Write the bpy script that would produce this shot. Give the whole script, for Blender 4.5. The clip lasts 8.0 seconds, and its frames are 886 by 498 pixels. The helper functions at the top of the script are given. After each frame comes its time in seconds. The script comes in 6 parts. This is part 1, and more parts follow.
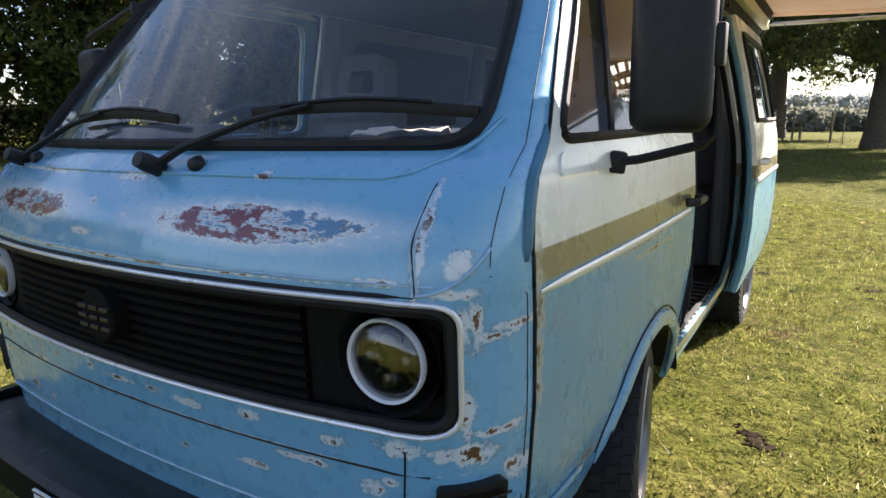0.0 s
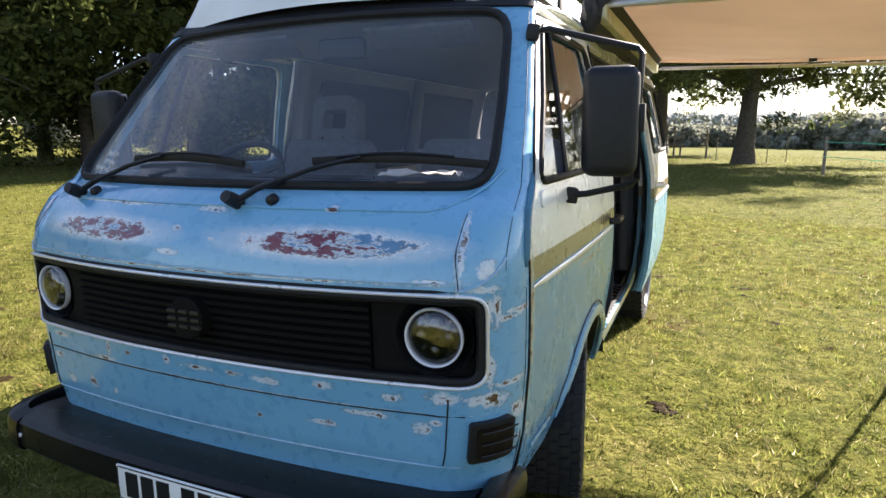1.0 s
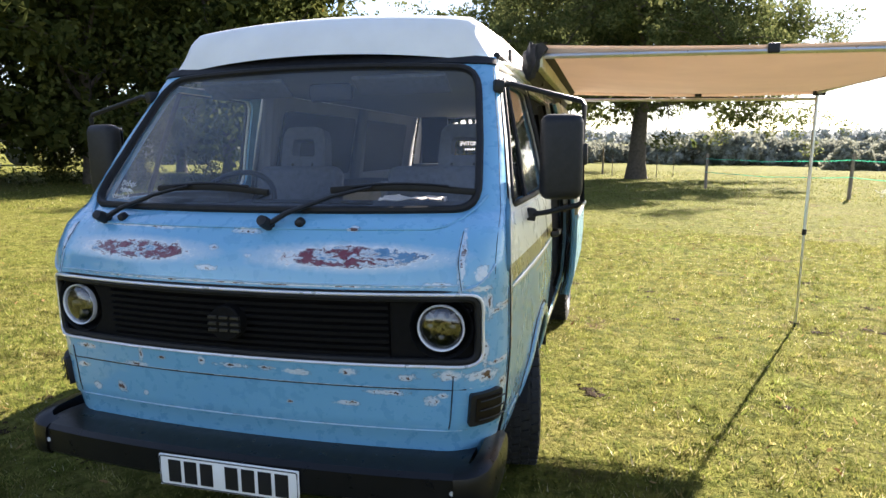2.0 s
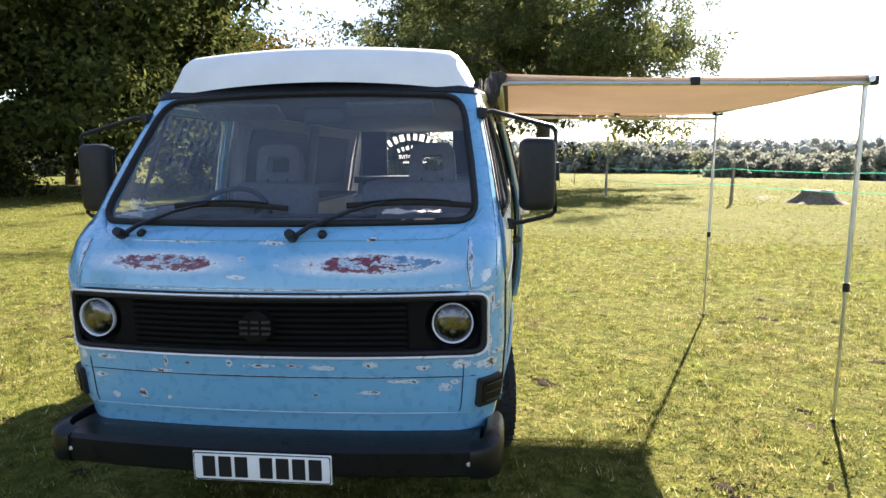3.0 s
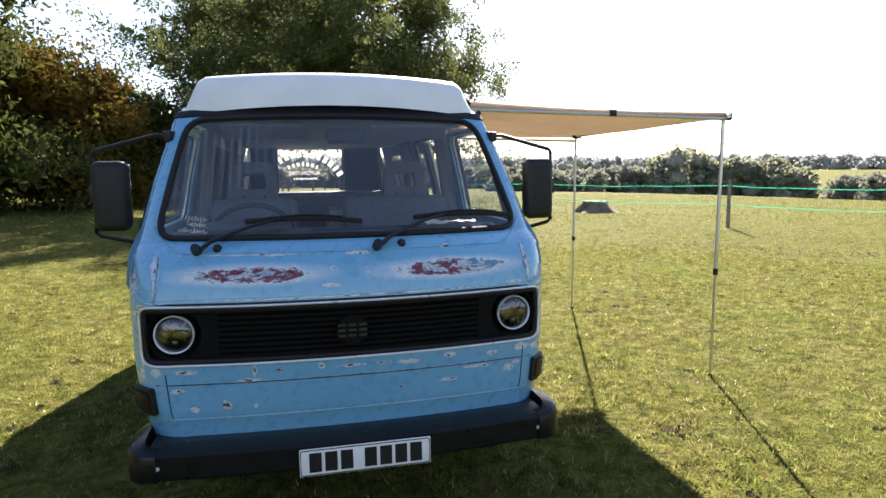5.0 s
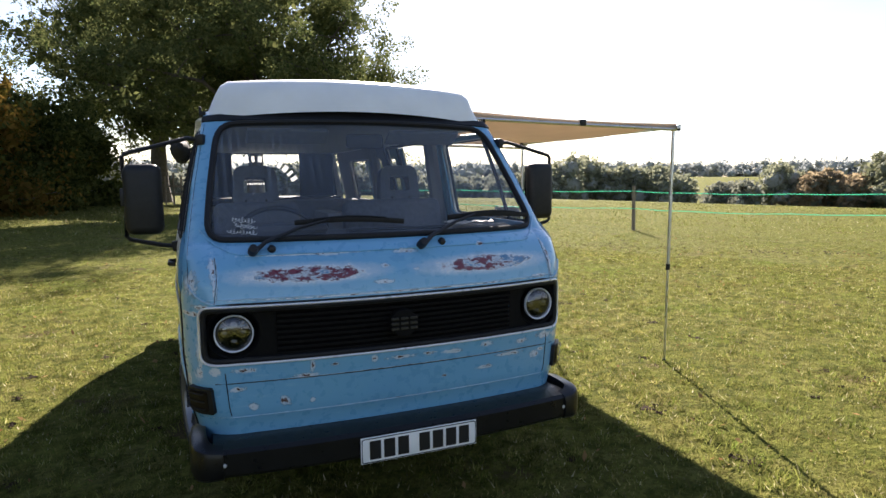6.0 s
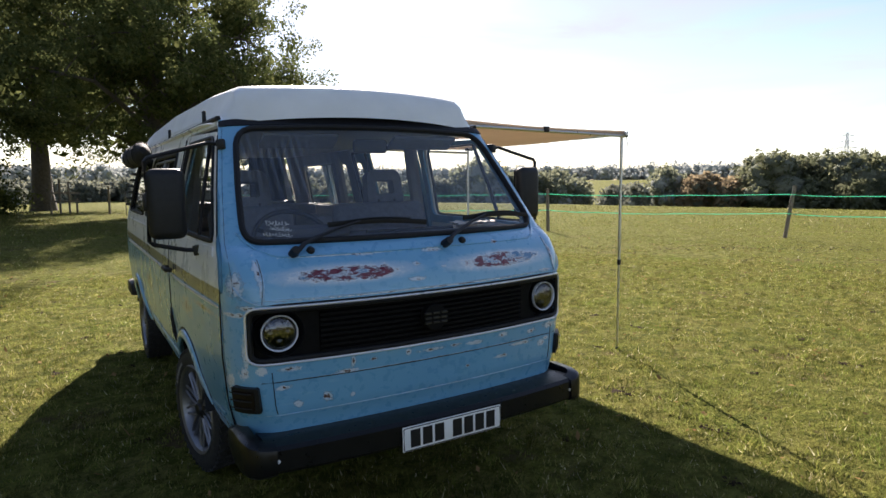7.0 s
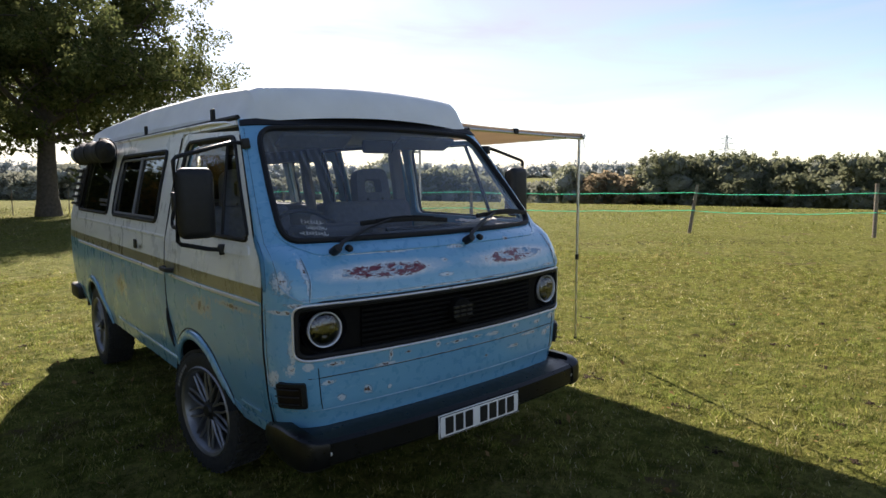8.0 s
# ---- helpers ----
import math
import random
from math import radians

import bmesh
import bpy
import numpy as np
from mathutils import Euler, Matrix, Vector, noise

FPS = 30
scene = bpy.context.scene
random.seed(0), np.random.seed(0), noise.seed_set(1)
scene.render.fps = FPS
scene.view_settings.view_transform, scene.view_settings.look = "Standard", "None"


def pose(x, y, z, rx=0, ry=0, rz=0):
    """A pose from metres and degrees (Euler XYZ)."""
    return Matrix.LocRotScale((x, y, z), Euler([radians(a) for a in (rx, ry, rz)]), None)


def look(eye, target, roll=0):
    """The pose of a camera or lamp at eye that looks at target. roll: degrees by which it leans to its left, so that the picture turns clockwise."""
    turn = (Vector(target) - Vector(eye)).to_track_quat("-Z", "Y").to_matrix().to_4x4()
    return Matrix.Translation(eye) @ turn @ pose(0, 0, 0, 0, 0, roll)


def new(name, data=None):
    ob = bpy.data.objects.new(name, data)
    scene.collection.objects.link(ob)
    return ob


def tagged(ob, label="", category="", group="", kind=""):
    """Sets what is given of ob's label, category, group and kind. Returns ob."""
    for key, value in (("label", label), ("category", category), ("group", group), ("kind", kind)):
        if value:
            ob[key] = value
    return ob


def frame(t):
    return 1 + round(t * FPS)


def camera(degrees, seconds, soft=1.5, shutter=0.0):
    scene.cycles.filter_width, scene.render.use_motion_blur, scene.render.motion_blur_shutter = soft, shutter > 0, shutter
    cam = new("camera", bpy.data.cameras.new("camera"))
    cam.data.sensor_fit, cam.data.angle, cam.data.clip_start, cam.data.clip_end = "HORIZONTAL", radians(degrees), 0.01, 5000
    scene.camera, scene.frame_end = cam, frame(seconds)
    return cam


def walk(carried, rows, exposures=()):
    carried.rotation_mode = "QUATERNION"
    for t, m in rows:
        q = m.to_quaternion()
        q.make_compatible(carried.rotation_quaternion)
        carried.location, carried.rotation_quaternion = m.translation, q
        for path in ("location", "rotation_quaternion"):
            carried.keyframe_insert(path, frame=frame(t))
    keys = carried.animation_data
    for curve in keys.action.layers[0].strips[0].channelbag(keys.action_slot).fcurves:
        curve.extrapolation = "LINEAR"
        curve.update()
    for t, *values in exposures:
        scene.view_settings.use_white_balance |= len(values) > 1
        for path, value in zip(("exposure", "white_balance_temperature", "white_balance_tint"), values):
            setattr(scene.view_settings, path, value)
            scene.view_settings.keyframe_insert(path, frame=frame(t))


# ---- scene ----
cam = camera(71.1, 8.0)
METRES, EYE, TILT, LEAN, TURN = 4.5, 1.323, 0.0, 0.0, 32.3
OX, OY = 1.325, -0.792
ROWS = [
    (0.0, 0.0, 0.0, 0.0, -0.08, -11.89, 0.38),
    (0.5, -0.0331, -0.0501, 0.0113, -4.53, -11.47, 0.2),
    (1.0, -0.0681, -0.1013, 0.0214, -8.93, -10.73, -0.18),
    (1.5, -0.1063, -0.1456, 0.0289, -13.3, -9.89, -0.25),
    (3.0, -0.2474, -0.2172, 0.0436, -26.21, -8.37, -0.05),
    (3.5, -0.3054, -0.215, 0.046, -31.07, -7.87, -0.07),
    (4.0, -0.3651, -0.2028, 0.0457, -36.03, -7.25, -0.01),
    (5.5, -0.5588, -0.1113, 0.0433, -49.99, -6.71, 0.02),
    (6.0, -0.6161, -0.0756, 0.0414, -54.53, -6.33, -0.0),
    (6.5, -0.6682, -0.0369, 0.0408, -59.05, -6.01, 0.06),
    (7.0, -0.7137, 0.0068, 0.04, -63.46, -5.95, 0.37),
    (7.5, -0.7529, 0.058, 0.0411, -67.95, -6.17, 0.53),
    (8.0, -0.7906, 0.1072, 0.0431, -71.96, -6.21, 0.15),
]
# exposure along the walk
walk(cam, [(t, pose(OX, OY, EYE, TILT, LEAN, TURN) @ pose(METRES * x, METRES * y, METRES * z, 90 + pitch, roll, yaw)) for t, x, y, z, yaw, pitch, roll in ROWS],
     [(t, e, 6500, 19) for t, e in ((0.0, 2.30), (1.0, 2.55), (1.5, 2.64), (3.0, 2.77), (4.0, 2.72), (5.5, 2.28), (7.0, 1.80), (8.0, 1.70))])

# ---- world and sun ----
SUN_YAW, SUN_UP = 21.9, 31.2
world = bpy.data.worlds.new("world")
scene.world = world
world.use_nodes = True
wn, wl = world.node_tree.nodes, world.node_tree.links
wn.clear()
sky = wn.new("ShaderNodeTexSky")
sky.sky_type = 'NISHITA'
sky.sun_disc = False
sky.sun_elevation, sky.sun_rotation = radians(SUN_UP), radians(SUN_YAW)
sky.air_density, sky.dust_density, sky.ozone_density = 1.0, 0.30, 1.2
wcoord = wn.new("ShaderNodeTexCoord")
wmap = wn.new("ShaderNodeMapping")
wmap.inputs["Scale"].default_value = (2.2, 1.4, 9.0)
wmap.inputs["Rotation"].default_value = (0.1, 0.12, 0.6)
wl.new(wcoord.outputs["Generated"], wmap.inputs["Vector"])
wnoise = wn.new("ShaderNodeTexNoise")
wnoise.inputs["Scale"].default_value, wnoise.inputs["Detail"].default_value = 1.6, 8
wnoise.inputs["Distortion"].default_value = 0.6
wl.new(wmap.outputs["Vector"], wnoise.inputs["Vector"])
wramp = wn.new("ShaderNodeValToRGB")
wramp.color_ramp.elements[0].position, wramp.color_ramp.elements[1].position = 0.44, 0.72
wramp.color_ramp.elements[1].color = (0.80, 0.80, 0.80, 1)
wl.new(wnoise.outputs["Fac"], wramp.inputs["Fac"])
wmix = wn.new("ShaderNodeMix")
wmix.data_type = 'RGBA'
wsep = wn.new("ShaderNodeSeparateXYZ")
wl.new(wcoord.outputs["Generated"], wsep.inputs[0])
wthin = wn.new("ShaderNodeMapRange")
wthin.inputs["From Min"].default_value, wthin.inputs["From Max"].default_value = 0.80, 0.45
wl.new(wsep.outputs["Z"], wthin.inputs["Value"])
wmul = wn.new("ShaderNodeMath")
wmul.operation = 'MULTIPLY'
wl.new(wramp.outputs["Color"], wmul.inputs[0])
wl.new(wthin.outputs["Result"], wmul.inputs[1])
wl.new(wmul.outputs[0], wmix.inputs[0])
wl.new(sky.outputs["Color"], wmix.inputs[6])
wmix.inputs[7].default_value = (4.7, 4.9, 5.2, 1)
wback = wn.new("ShaderNodeBackground")
wback.inputs["Strength"].default_value = 0.050
wout = wn.new("ShaderNodeOutputWorld")
wl.new(wmix.outputs[2], wback.inputs["Color"])
wl.new(wback.outputs["Background"], wout.inputs["Surface"])

sun = new("sun", bpy.data.lights.new("sun", 'SUN'))
sun.data.energy, sun.data.angle, sun.data.color = 5.0, radians(0.53), (1.0, 0.93, 0.80)
sy, su = radians(SUN_YAW), radians(SUN_UP)
TO_SUN = Vector((math.sin(sy) * math.cos(su), math.cos(sy) * math.cos(su), math.sin(su)))
sun.matrix_world = look(TO_SUN * 60, (0, 0, 0))


# ---- materials ----
class Mat:
    """A node material with a few short helpers."""

    def __init__(self, name, rough=0.5, metal=0.0, spec=0.5):
        self.m = bpy.data.materials.new(name)
        self.m.use_nodes = True
        self.n, self.l = self.m.node_tree.nodes, self.m.node_tree.links
        self.b = self.n["Principled BSDF"]
        self.b.inputs["Roughness"].default_value = rough
        self.b.inputs["Metallic"].default_value = metal
        self.b.inputs["Specular IOR Level"].default_value = spec
        self.c = self.n.new("ShaderNodeTexCoord")
        self.out = self.n["Material Output"]

    def noise(self, scale, detail=4, stretch=(1, 1, 1), rough=0.55, off=0.0):
        mp = self.n.new("ShaderNodeMapping")
        mp.inputs["Scale"].default_value = stretch
        mp.inputs["Location"].default_value = (off, off * 0.7, off * 1.3)
        self.l.new(self.c.outputs["Object"], mp.inputs["Vector"])
        t = self.n.new("ShaderNodeTexNoise")
        t.inputs["Scale"].default_value, t.inputs["Detail"].default_value = scale, detail
        t.inputs["Roughness"].default_value = rough
        self.l.new(mp.outputs["Vector"], t.inputs["Vector"])
        return t.outputs["Fac"]

    def ramp(self, fac, *stops):
        r = self.n.new("ShaderNodeValToRGB")
        e = r.color_ramp.elements
        while len(e) < len(stops):
            e.new(0.5)
        for k, (p, c) in zip(e, stops):
            k.position = p
            k.color = (c, c, c, 1) if isinstance(c, (int, float)) else (*c, 1)
        self.l.new(fac, r.inputs["Fac"])
        return r.outputs["Color"]

    def mix(self, fac, a, b, mode='MIX'):
        x = self.n.new("ShaderNodeMix")
        x.data_type, x.blend_type = 'RGBA', mode
        for sock, v in ((0, fac), (6, a), (7, b)):
            if isinstance(v, bpy.types.NodeSocket):
                self.l.new(v, x.inputs[sock])
            elif sock == 0:
                x.inputs[0].default_value = v
            else:
                x.inputs[sock].default_value = (*v, 1)
        return x.outputs[2]

    def math(self, op, a, b=0.0, clamp=False):
        x = self.n.new("ShaderNodeMath")
        x.operation, x.use_clamp = op, clamp
        for i, v in enumerate((a, b)):
            if isinstance(v, bpy.types.NodeSocket):
                self.l.new(v, x.inputs[i])
            else:
                x.inputs[i].default_value = v
        return x.outputs[0]

    def axis(self, name):
        s = self.n.new("ShaderNodeSeparateXYZ")
        self.l.new(self.c.outputs["Object"], s.inputs[0])
        return s.outputs[name]

    def color(self, v):
        if isinstance(v, bpy.types.NodeSocket):
            self.l.new(v, self.b.inputs["Base Color"])
        else:
            self.b.inputs["Base Color"].default_value = (*v, 1)
        return self

    def rough(self, v):
        self.l.new(v, self.b.inputs["Roughness"])
        return self

    def bump(self, h, strength=0.3, dist=0.01):
        x = self.n.new("ShaderNodeBump")
        x.inputs["Strength"].default_value, x.inputs["Distance"].default_value = strength, dist
        self.l.new(h, x.inputs["Height"])
        self.l.new(x.outputs["Normal"], self.b.inputs["Normal"])
        return self

    def spots(self, items, deep=0.12):
        """The smallest scaled distance to any of the ellipses (x, y, z, half x, half z)."""
        best = None
        for x, y, z, hx, hz in items:
            a = self.n.new("ShaderNodeVectorMath")
            a.operation = 'SUBTRACT'
            self.l.new(self.c.outputs["Object"], a.inputs[0])
            a.inputs[1].default_value = (x, y, z)
            b = self.n.new("ShaderNodeVectorMath")
            b.operation = 'MULTIPLY'
            self.l.new(a.outputs[0], b.inputs[0])
            b.inputs[1].default_value = (1 / hx, 1 / max(hx, deep), 1 / hz)
            c = self.n.new("ShaderNodeVectorMath")
            c.operation = 'LENGTH'
            self.l.new(b.outputs[0], c.inputs[0])
            d = c.outputs["Value"]
            best = d if best is None else self.math('MINIMUM', best, d)
        return best


BLUE, PRIMER, RUST = (0.128, 0.345, 0.550), (0.58, 0.63, 0.68), (0.085, 0.038, 0.026)
RED = (0.150, 0.014, 0.026)


def paint_blue(name, spots, reds=(), dull=0.0, edge=0.0):
    """Sun-worn blue paint, rubbed to pale primer and rust at given places."""
    m = Mat(name, 0.3)
    big, fine = m.noise(2.2, 5), m.noise(26, 6)
    base = m.mix(m.ramp(big, (0.3, 0.0), (0.72, 1.0)), BLUE, (0.152, 0.385, 0.570))
    if dull:
        base = m.mix(m.math('MULTIPLY', m.ramp(m.noise(1.7, 6, (1, 1, 0.6), 0.6, 3.1), (0.35, 0.0), (0.65, 1.0)), dull), base, (0.26, 0.38, 0.40))
        base = m.mix(m.math('MULTIPLY', m.ramp(m.noise(5.0, 7, (1, 1, 1), 0.65, 8.2), (0.60, 0.0), (0.72, 1.0)), dull * 0.8), base, (0.36, 0.33, 0.17))
    streak = m.ramp(m.noise(9, 7, (0.5, 1, 2.6), 0.7, 5.0), (0.60, 0.0), (0.70, 1.0))
    base = m.mix(m.math('MULTIPLY', streak, 0.35), base, (0.30, 0.50, 0.62))
    ragged = m.math('MULTIPLY', m.math('SUBTRACT', m.noise(52, 8, (0.8, 1, 1), 0.78, 1.7), 0.5), 3.3)
    if edge:
        nick = m.noise(21, 9, (1, 1, 0.8), 0.78, 11.0)
        zone = m.ramp(m.noise(2.1, 4, (1, 1, 1), 0.5, 7.7), (0.44, 0.0), (0.62, 1.0))
        e = m.math('MULTIPLY', m.ramp(nick, (0.645, 0.0), (0.668, 1.0)), m.math('MULTIPLY', zone, edge))
        base = m.mix(e, base, PRIMER)
        base = m.mix(m.math('MULTIPLY', m.ramp(nick, (0.690, 0.0), (0.71, 1.0)), zone), base, RUST)
    if spots:
        d = m.math('MULTIPLY', m.math('ADD', m.spots(spots), ragged), 0.5)
        wear = m.ramp(d, (0.32, 1.0), (0.50, 0.0))
        base = m.mix(m.math('MULTIPLY', wear, 0.9), base, PRIMER)
        specks = m.math('SUBTRACT', m.noise(34, 6, (0.8, 1, 1.3), 0.7, 13.0), m.math('MULTIPLY', d, 0.42))
        rusty = m.math('MULTIPLY', m.ramp(d, (0.30, 1.0), (0.40, 0.0)), m.ramp(specks, (0.455, 0.0), (0.475, 1.0)))
        rim = m.math('MULTIPLY', m.ramp(d, (0.44, 0.0), (0.49, 0.85), (0.54, 0.0)), m.ramp(m.noise(8, 4, off=6.6), (0.42, 0.0), (0.52, 1.0)))
        base = m.mix(rim, base, (0.10, 0.10, 0.10))
        base = m.mix(rusty, base, RUST)
    if reds:
        far = m.spots(reds)
        torn = m.math('SUBTRACT', m.noise(30, 9, (0.55, 1, 1.1), 0.80, 2.9), 0.5)
        d = m.math('MULTIPLY', m.math('ADD', far, m.math('MULTIPLY', torn, 2.2)), 0.5)
        halo = m.ramp(m.math('MULTIPLY', m.math('ADD', far, m.math('MULTIPLY', torn, 1.1)), 0.5), (0.47, 1.0), (0.82, 0.0))
        base = m.mix(m.math('MULTIPLY', halo, 0.75), base, PRIMER)
        bare = m.ramp(d, (0.50, 1.0), (0.53, 0.0))
        base = m.mix(bare, base, (0.62, 0.66, 0.70))
        flecks = m.noise(21, 9, (0.50, 1, 1.3), 0.80, 4.0)
        drift = m.math('MULTIPLY', m.ramp(m.math('ADD', m.axis("X"), 0.1), (0.52, 0.0), (0.64, 1.0)), 0.16)
        drift = m.math('ADD', drift, m.math('MULTIPLY', m.ramp(m.math('ADD', m.axis("X"), 1.0), (0.34, 1.0), (0.46, 0.0)), 0.06))
        inside = m.ramp(d, (0.42, 1.0), (0.44, 0.0))
        level = m.math('ADD', flecks, drift)
        base = m.mix(inside, base, (0.085, 0.21, 0.36))
        base = m.mix(m.math('MULTIPLY', inside, m.ramp(level, (0.50, 0.0), (0.535, 0.9), (0.575, 0.9), (0.60, 0.0))), base, (0.58, 0.62, 0.66))
        base = m.mix(m.math('MULTIPLY', inside, m.ramp(level, (0.525, 1.0), (0.535, 0.0))), base, RED)
        base = m.mix(m.math('MULTIPLY', inside, m.ramp(level, (0.495, 0.0), (0.515, 0.85), (0.535, 0.0))), base, (0.03, 0.02, 0.035))
        torn_edge = m.math('MULTIPLY', m.ramp(d, (0.40, 0.0), (0.435, 0.9), (0.465, 0.0)), m.ramp(m.noise(22, 5, off=16.0), (0.46, 0.0), (0.54, 1.0)))
        base = m.mix(torn_edge, base, (0.035, 0.02, 0.03))
    m.color(base)
    m.rough(m.ramp(fine, (0.3, 0.22), (0.75, 0.42)))
    m.bump(m.noise(60, 4), 0.05, 0.004)
    m.b.inputs["Coat Weight"].default_value = 0.8
    m.b.inputs["Coat Roughness"].default_value = 0.05
    return m.m


def plain(name, color, rough=0.5, metal=0.0, vary=0.25, scale=14, bump=0.06, spec=0.5):
    m = Mat(name, rough, metal, spec)
    f = m.noise(scale, 6)
    dark = tuple(c * (1 - vary) for c in color)
    lite = tuple(min(1, c * (1 + vary)) for c in color)
    m.color(m.ramp(f, (0.25, dark), (0.75, lite)))
    m.rough(m.ramp(m.noise(scale * 2.3, 5, off=2.0), (0.2, max(0.02, rough - 0.1)), (0.8, min(1, rough + 0.12))))
    if bump:
        m.bump(m.noise(scale * 6, 4), bump, 0.004)
    return m.m


def sheen(n, l, least):
    """Gloss of a thin pane: least when seen square on, full at a grazing angle."""
    lw, pw, ml = n.new("ShaderNodeLayerWeight"), n.new("ShaderNodeMath"), n.new("ShaderNodeMath")
    pw.operation, ml.operation, ml.use_clamp = 'POWER', 'MULTIPLY_ADD', True
    lw.inputs["Blend"].default_value = 0.5
    l.new(lw.outputs["Facing"], pw.inputs[0])
    pw.inputs[1].default_value = 4.5
    l.new(pw.outputs[0], ml.inputs[0])
    ml.inputs[1].default_value, ml.inputs[2].default_value = 0.9, least
    return ml.outputs[0]


def glass(name, tint, gloss=0.0):
    m = bpy.data.materials.new(name)
    m.use_nodes = True
    n, l = m.node_tree.nodes, m.node_tree.links
    n.clear()
    tr, gl, mx, out = (n.new("ShaderNode" + k) for k in ("BsdfTransparent", "BsdfGlossy", "MixShader", "OutputMaterial"))
    tr.inputs["Color"].default_value = (*tint, 1)
    gl.inputs["Roughness"].default_value = 0.02
    l.new(sheen(n, l, 0.045 + gloss), mx.inputs[0])
    l.new(tr.outputs[0], mx.inputs[1])
    l.new(gl.outputs[0], mx.inputs[2])
    l.new(mx.outputs[0], out.inputs["Surface"])
    return m


def leafy(name, a, b, through_it=0.35):
    m = bpy.data.materials.new(name)
    m.use_nodes = True
    n, l = m.node_tree.nodes, m.node_tree.links
    n.clear()
    geo, ramp, df, tl, mx, out = (n.new("ShaderNode" + k) for k in ("NewGeometry", "ValToRGB", "BsdfDiffuse", "BsdfTranslucent", "MixShader", "OutputMaterial"))
    ramp.color_ramp.elements[0].color, ramp.color_ramp.elements[1].color = (*a, 1), (*b, 1)
    l.new(geo.outputs["Random Per Island"], ramp.inputs["Fac"])
    l.new(ramp.outputs["Color"], df.inputs["Color"])
    l.new(ramp.outputs["Color"], tl.inputs["Color"])
    mx.inputs[0].default_value = through_it
    l.new(df.outputs[0], mx.inputs[1])
    l.new(tl.outputs[0], mx.inputs[2])
    l.new(mx.outputs[0], out.inputs["Surface"])
    return m


RED_PATCHES = [(-0.402, -0.03, 1.134, 0.235, 0.030), (0.410, -0.04, 1.130, 0.250, 0.031)]
# rubbed and chipped places: x, y, z, half width, half height
CHIPS_HOOD = [(-0.077, -0.04, 1.149, 0.017, 0.010), (0.059, -0.06, 1.128, 0.014, 0.006), (-0.092, -0.07, 1.086, 0.040, 0.010), (0.029, 0.0, 1.204, 0.055, 0.010),
              (0.764, 0.02, 1.118, 0.014, 0.085), (0.822, 0.04, 1.081, 0.022, 0.026), (0.819, 0.03, 1.033, 0.032, 0.010), (-0.766, 0.07, 1.165, 0.016, 0.050),
              (-0.762, 0.03, 1.095, 0.010, 0.050), (-0.851, 0.08, 1.110, 0.026, 0.045), (0.0, -0.07, 1.042, 0.7, 0.003), (-0.40, 0.03, 1.208, 0.26, 0.003), (-0.30, 0.01, 1.205, 0.05, 0.005),
              (0.40, 0.02, 1.213, 0.02, 0.010), (0.76, 0.04, 1.195, 0.012, 0.030), (0.70, 0.0, 1.050, 0.05, 0.008)]
CHIPS_CORNER = [(0.829, 0.04, 0.977, 0.011, 0.040), (0.830, 0.04, 0.828, 0.014, 0.050), (0.809, 0.03, 0.749, 0.046, 0.016), (0.846, 0.06, 0.978, 0.009, 0.045), (0.860, 0.08, 0.955, 0.024, 0.010),
                (0.881, 0.13, 0.968, 0.024, 0.009), (0.869, 0.10, 0.781, 0.030, 0.011), (0.876, 0.14, 0.690, 0.010, 0.028), (0.738, -0.01, 0.751, 0.022, 0.014), (0.834, 0.05, 0.745, 0.034, 0.024),
                (-0.859, 0.08, 0.990, 0.049, 0.010), (-0.831, 0.04, 0.833, 0.013, 0.070), (-0.836, 0.05, 0.747, 0.018, 0.030), (-0.776, 0.01, 0.758, 0.022, 0.020), (-0.80, 0.03, 0.93, 0.008, 0.05),
                (-0.875, 0.13, 0.70, 0.012, 0.04), (-0.82, 0.03, 1.02, 0.03, 0.012), (0.86, 0.10, 0.60, 0.014, 0.035)]
CHIPS_LOW = [(-0.663, -0.02, 0.757, 0.046, 0.012), (-0.401, -0.05, 0.753, 0.013, 0.027), (-0.425, -0.05, 0.713, 0.050, 0.011), (-0.309, -0.06, 0.751, 0.018, 0.007), (-0.140, -0.07, 0.757, 0.014, 0.016),
             (-0.026, -0.07, 0.749, 0.068, 0.009), (-0.694, -0.01, 0.680, 0.032, 0.010), (-0.637, -0.01, 0.601, 0.020, 0.016), (-0.515, -0.03, 0.612, 0.024, 0.019), (-0.404, -0.04, 0.603, 0.011, 0.011)]
CHIPS_LOW += [(0.111, -0.07, 0.752, 0.037, 0.008), (0.217, -0.06, 0.745, 0.053, 0.011), (0.401, -0.05, 0.755, 0.036, 0.013), (0.590, -0.03, 0.743, 0.032, 0.011), (0.726, -0.01, 0.757, 0.041, 0.020),
              (0.522, -0.03, 0.690, 0.065, 0.010), (0.673, -0.01, 0.666, 0.026, 0.020), (0.390, -0.04, 0.645, 0.045, 0.009), (0.186, -0.05, 0.635, 0.012, 0.008), (0.709, -0.01, 0.686, 0.021, 0.008),
              (0.0, -0.05, 0.563, 0.75, 0.0032), (0.0, -0.05, 0.708, 0.72, 0.0022)]
CHIPS = CHIPS_HOOD + CHIPS_CORNER + CHIPS_LOW
M_FRONT = paint_blue("worn_blue_paint", CHIPS, RED_PATCHES, 0.0, 0.30)
M_BLUE = paint_blue("blue_paint", [], (), 0.35, 0.9)
M_DOORIN = plain("blue_inner_paint", (0.11, 0.28, 0.43), 0.4)
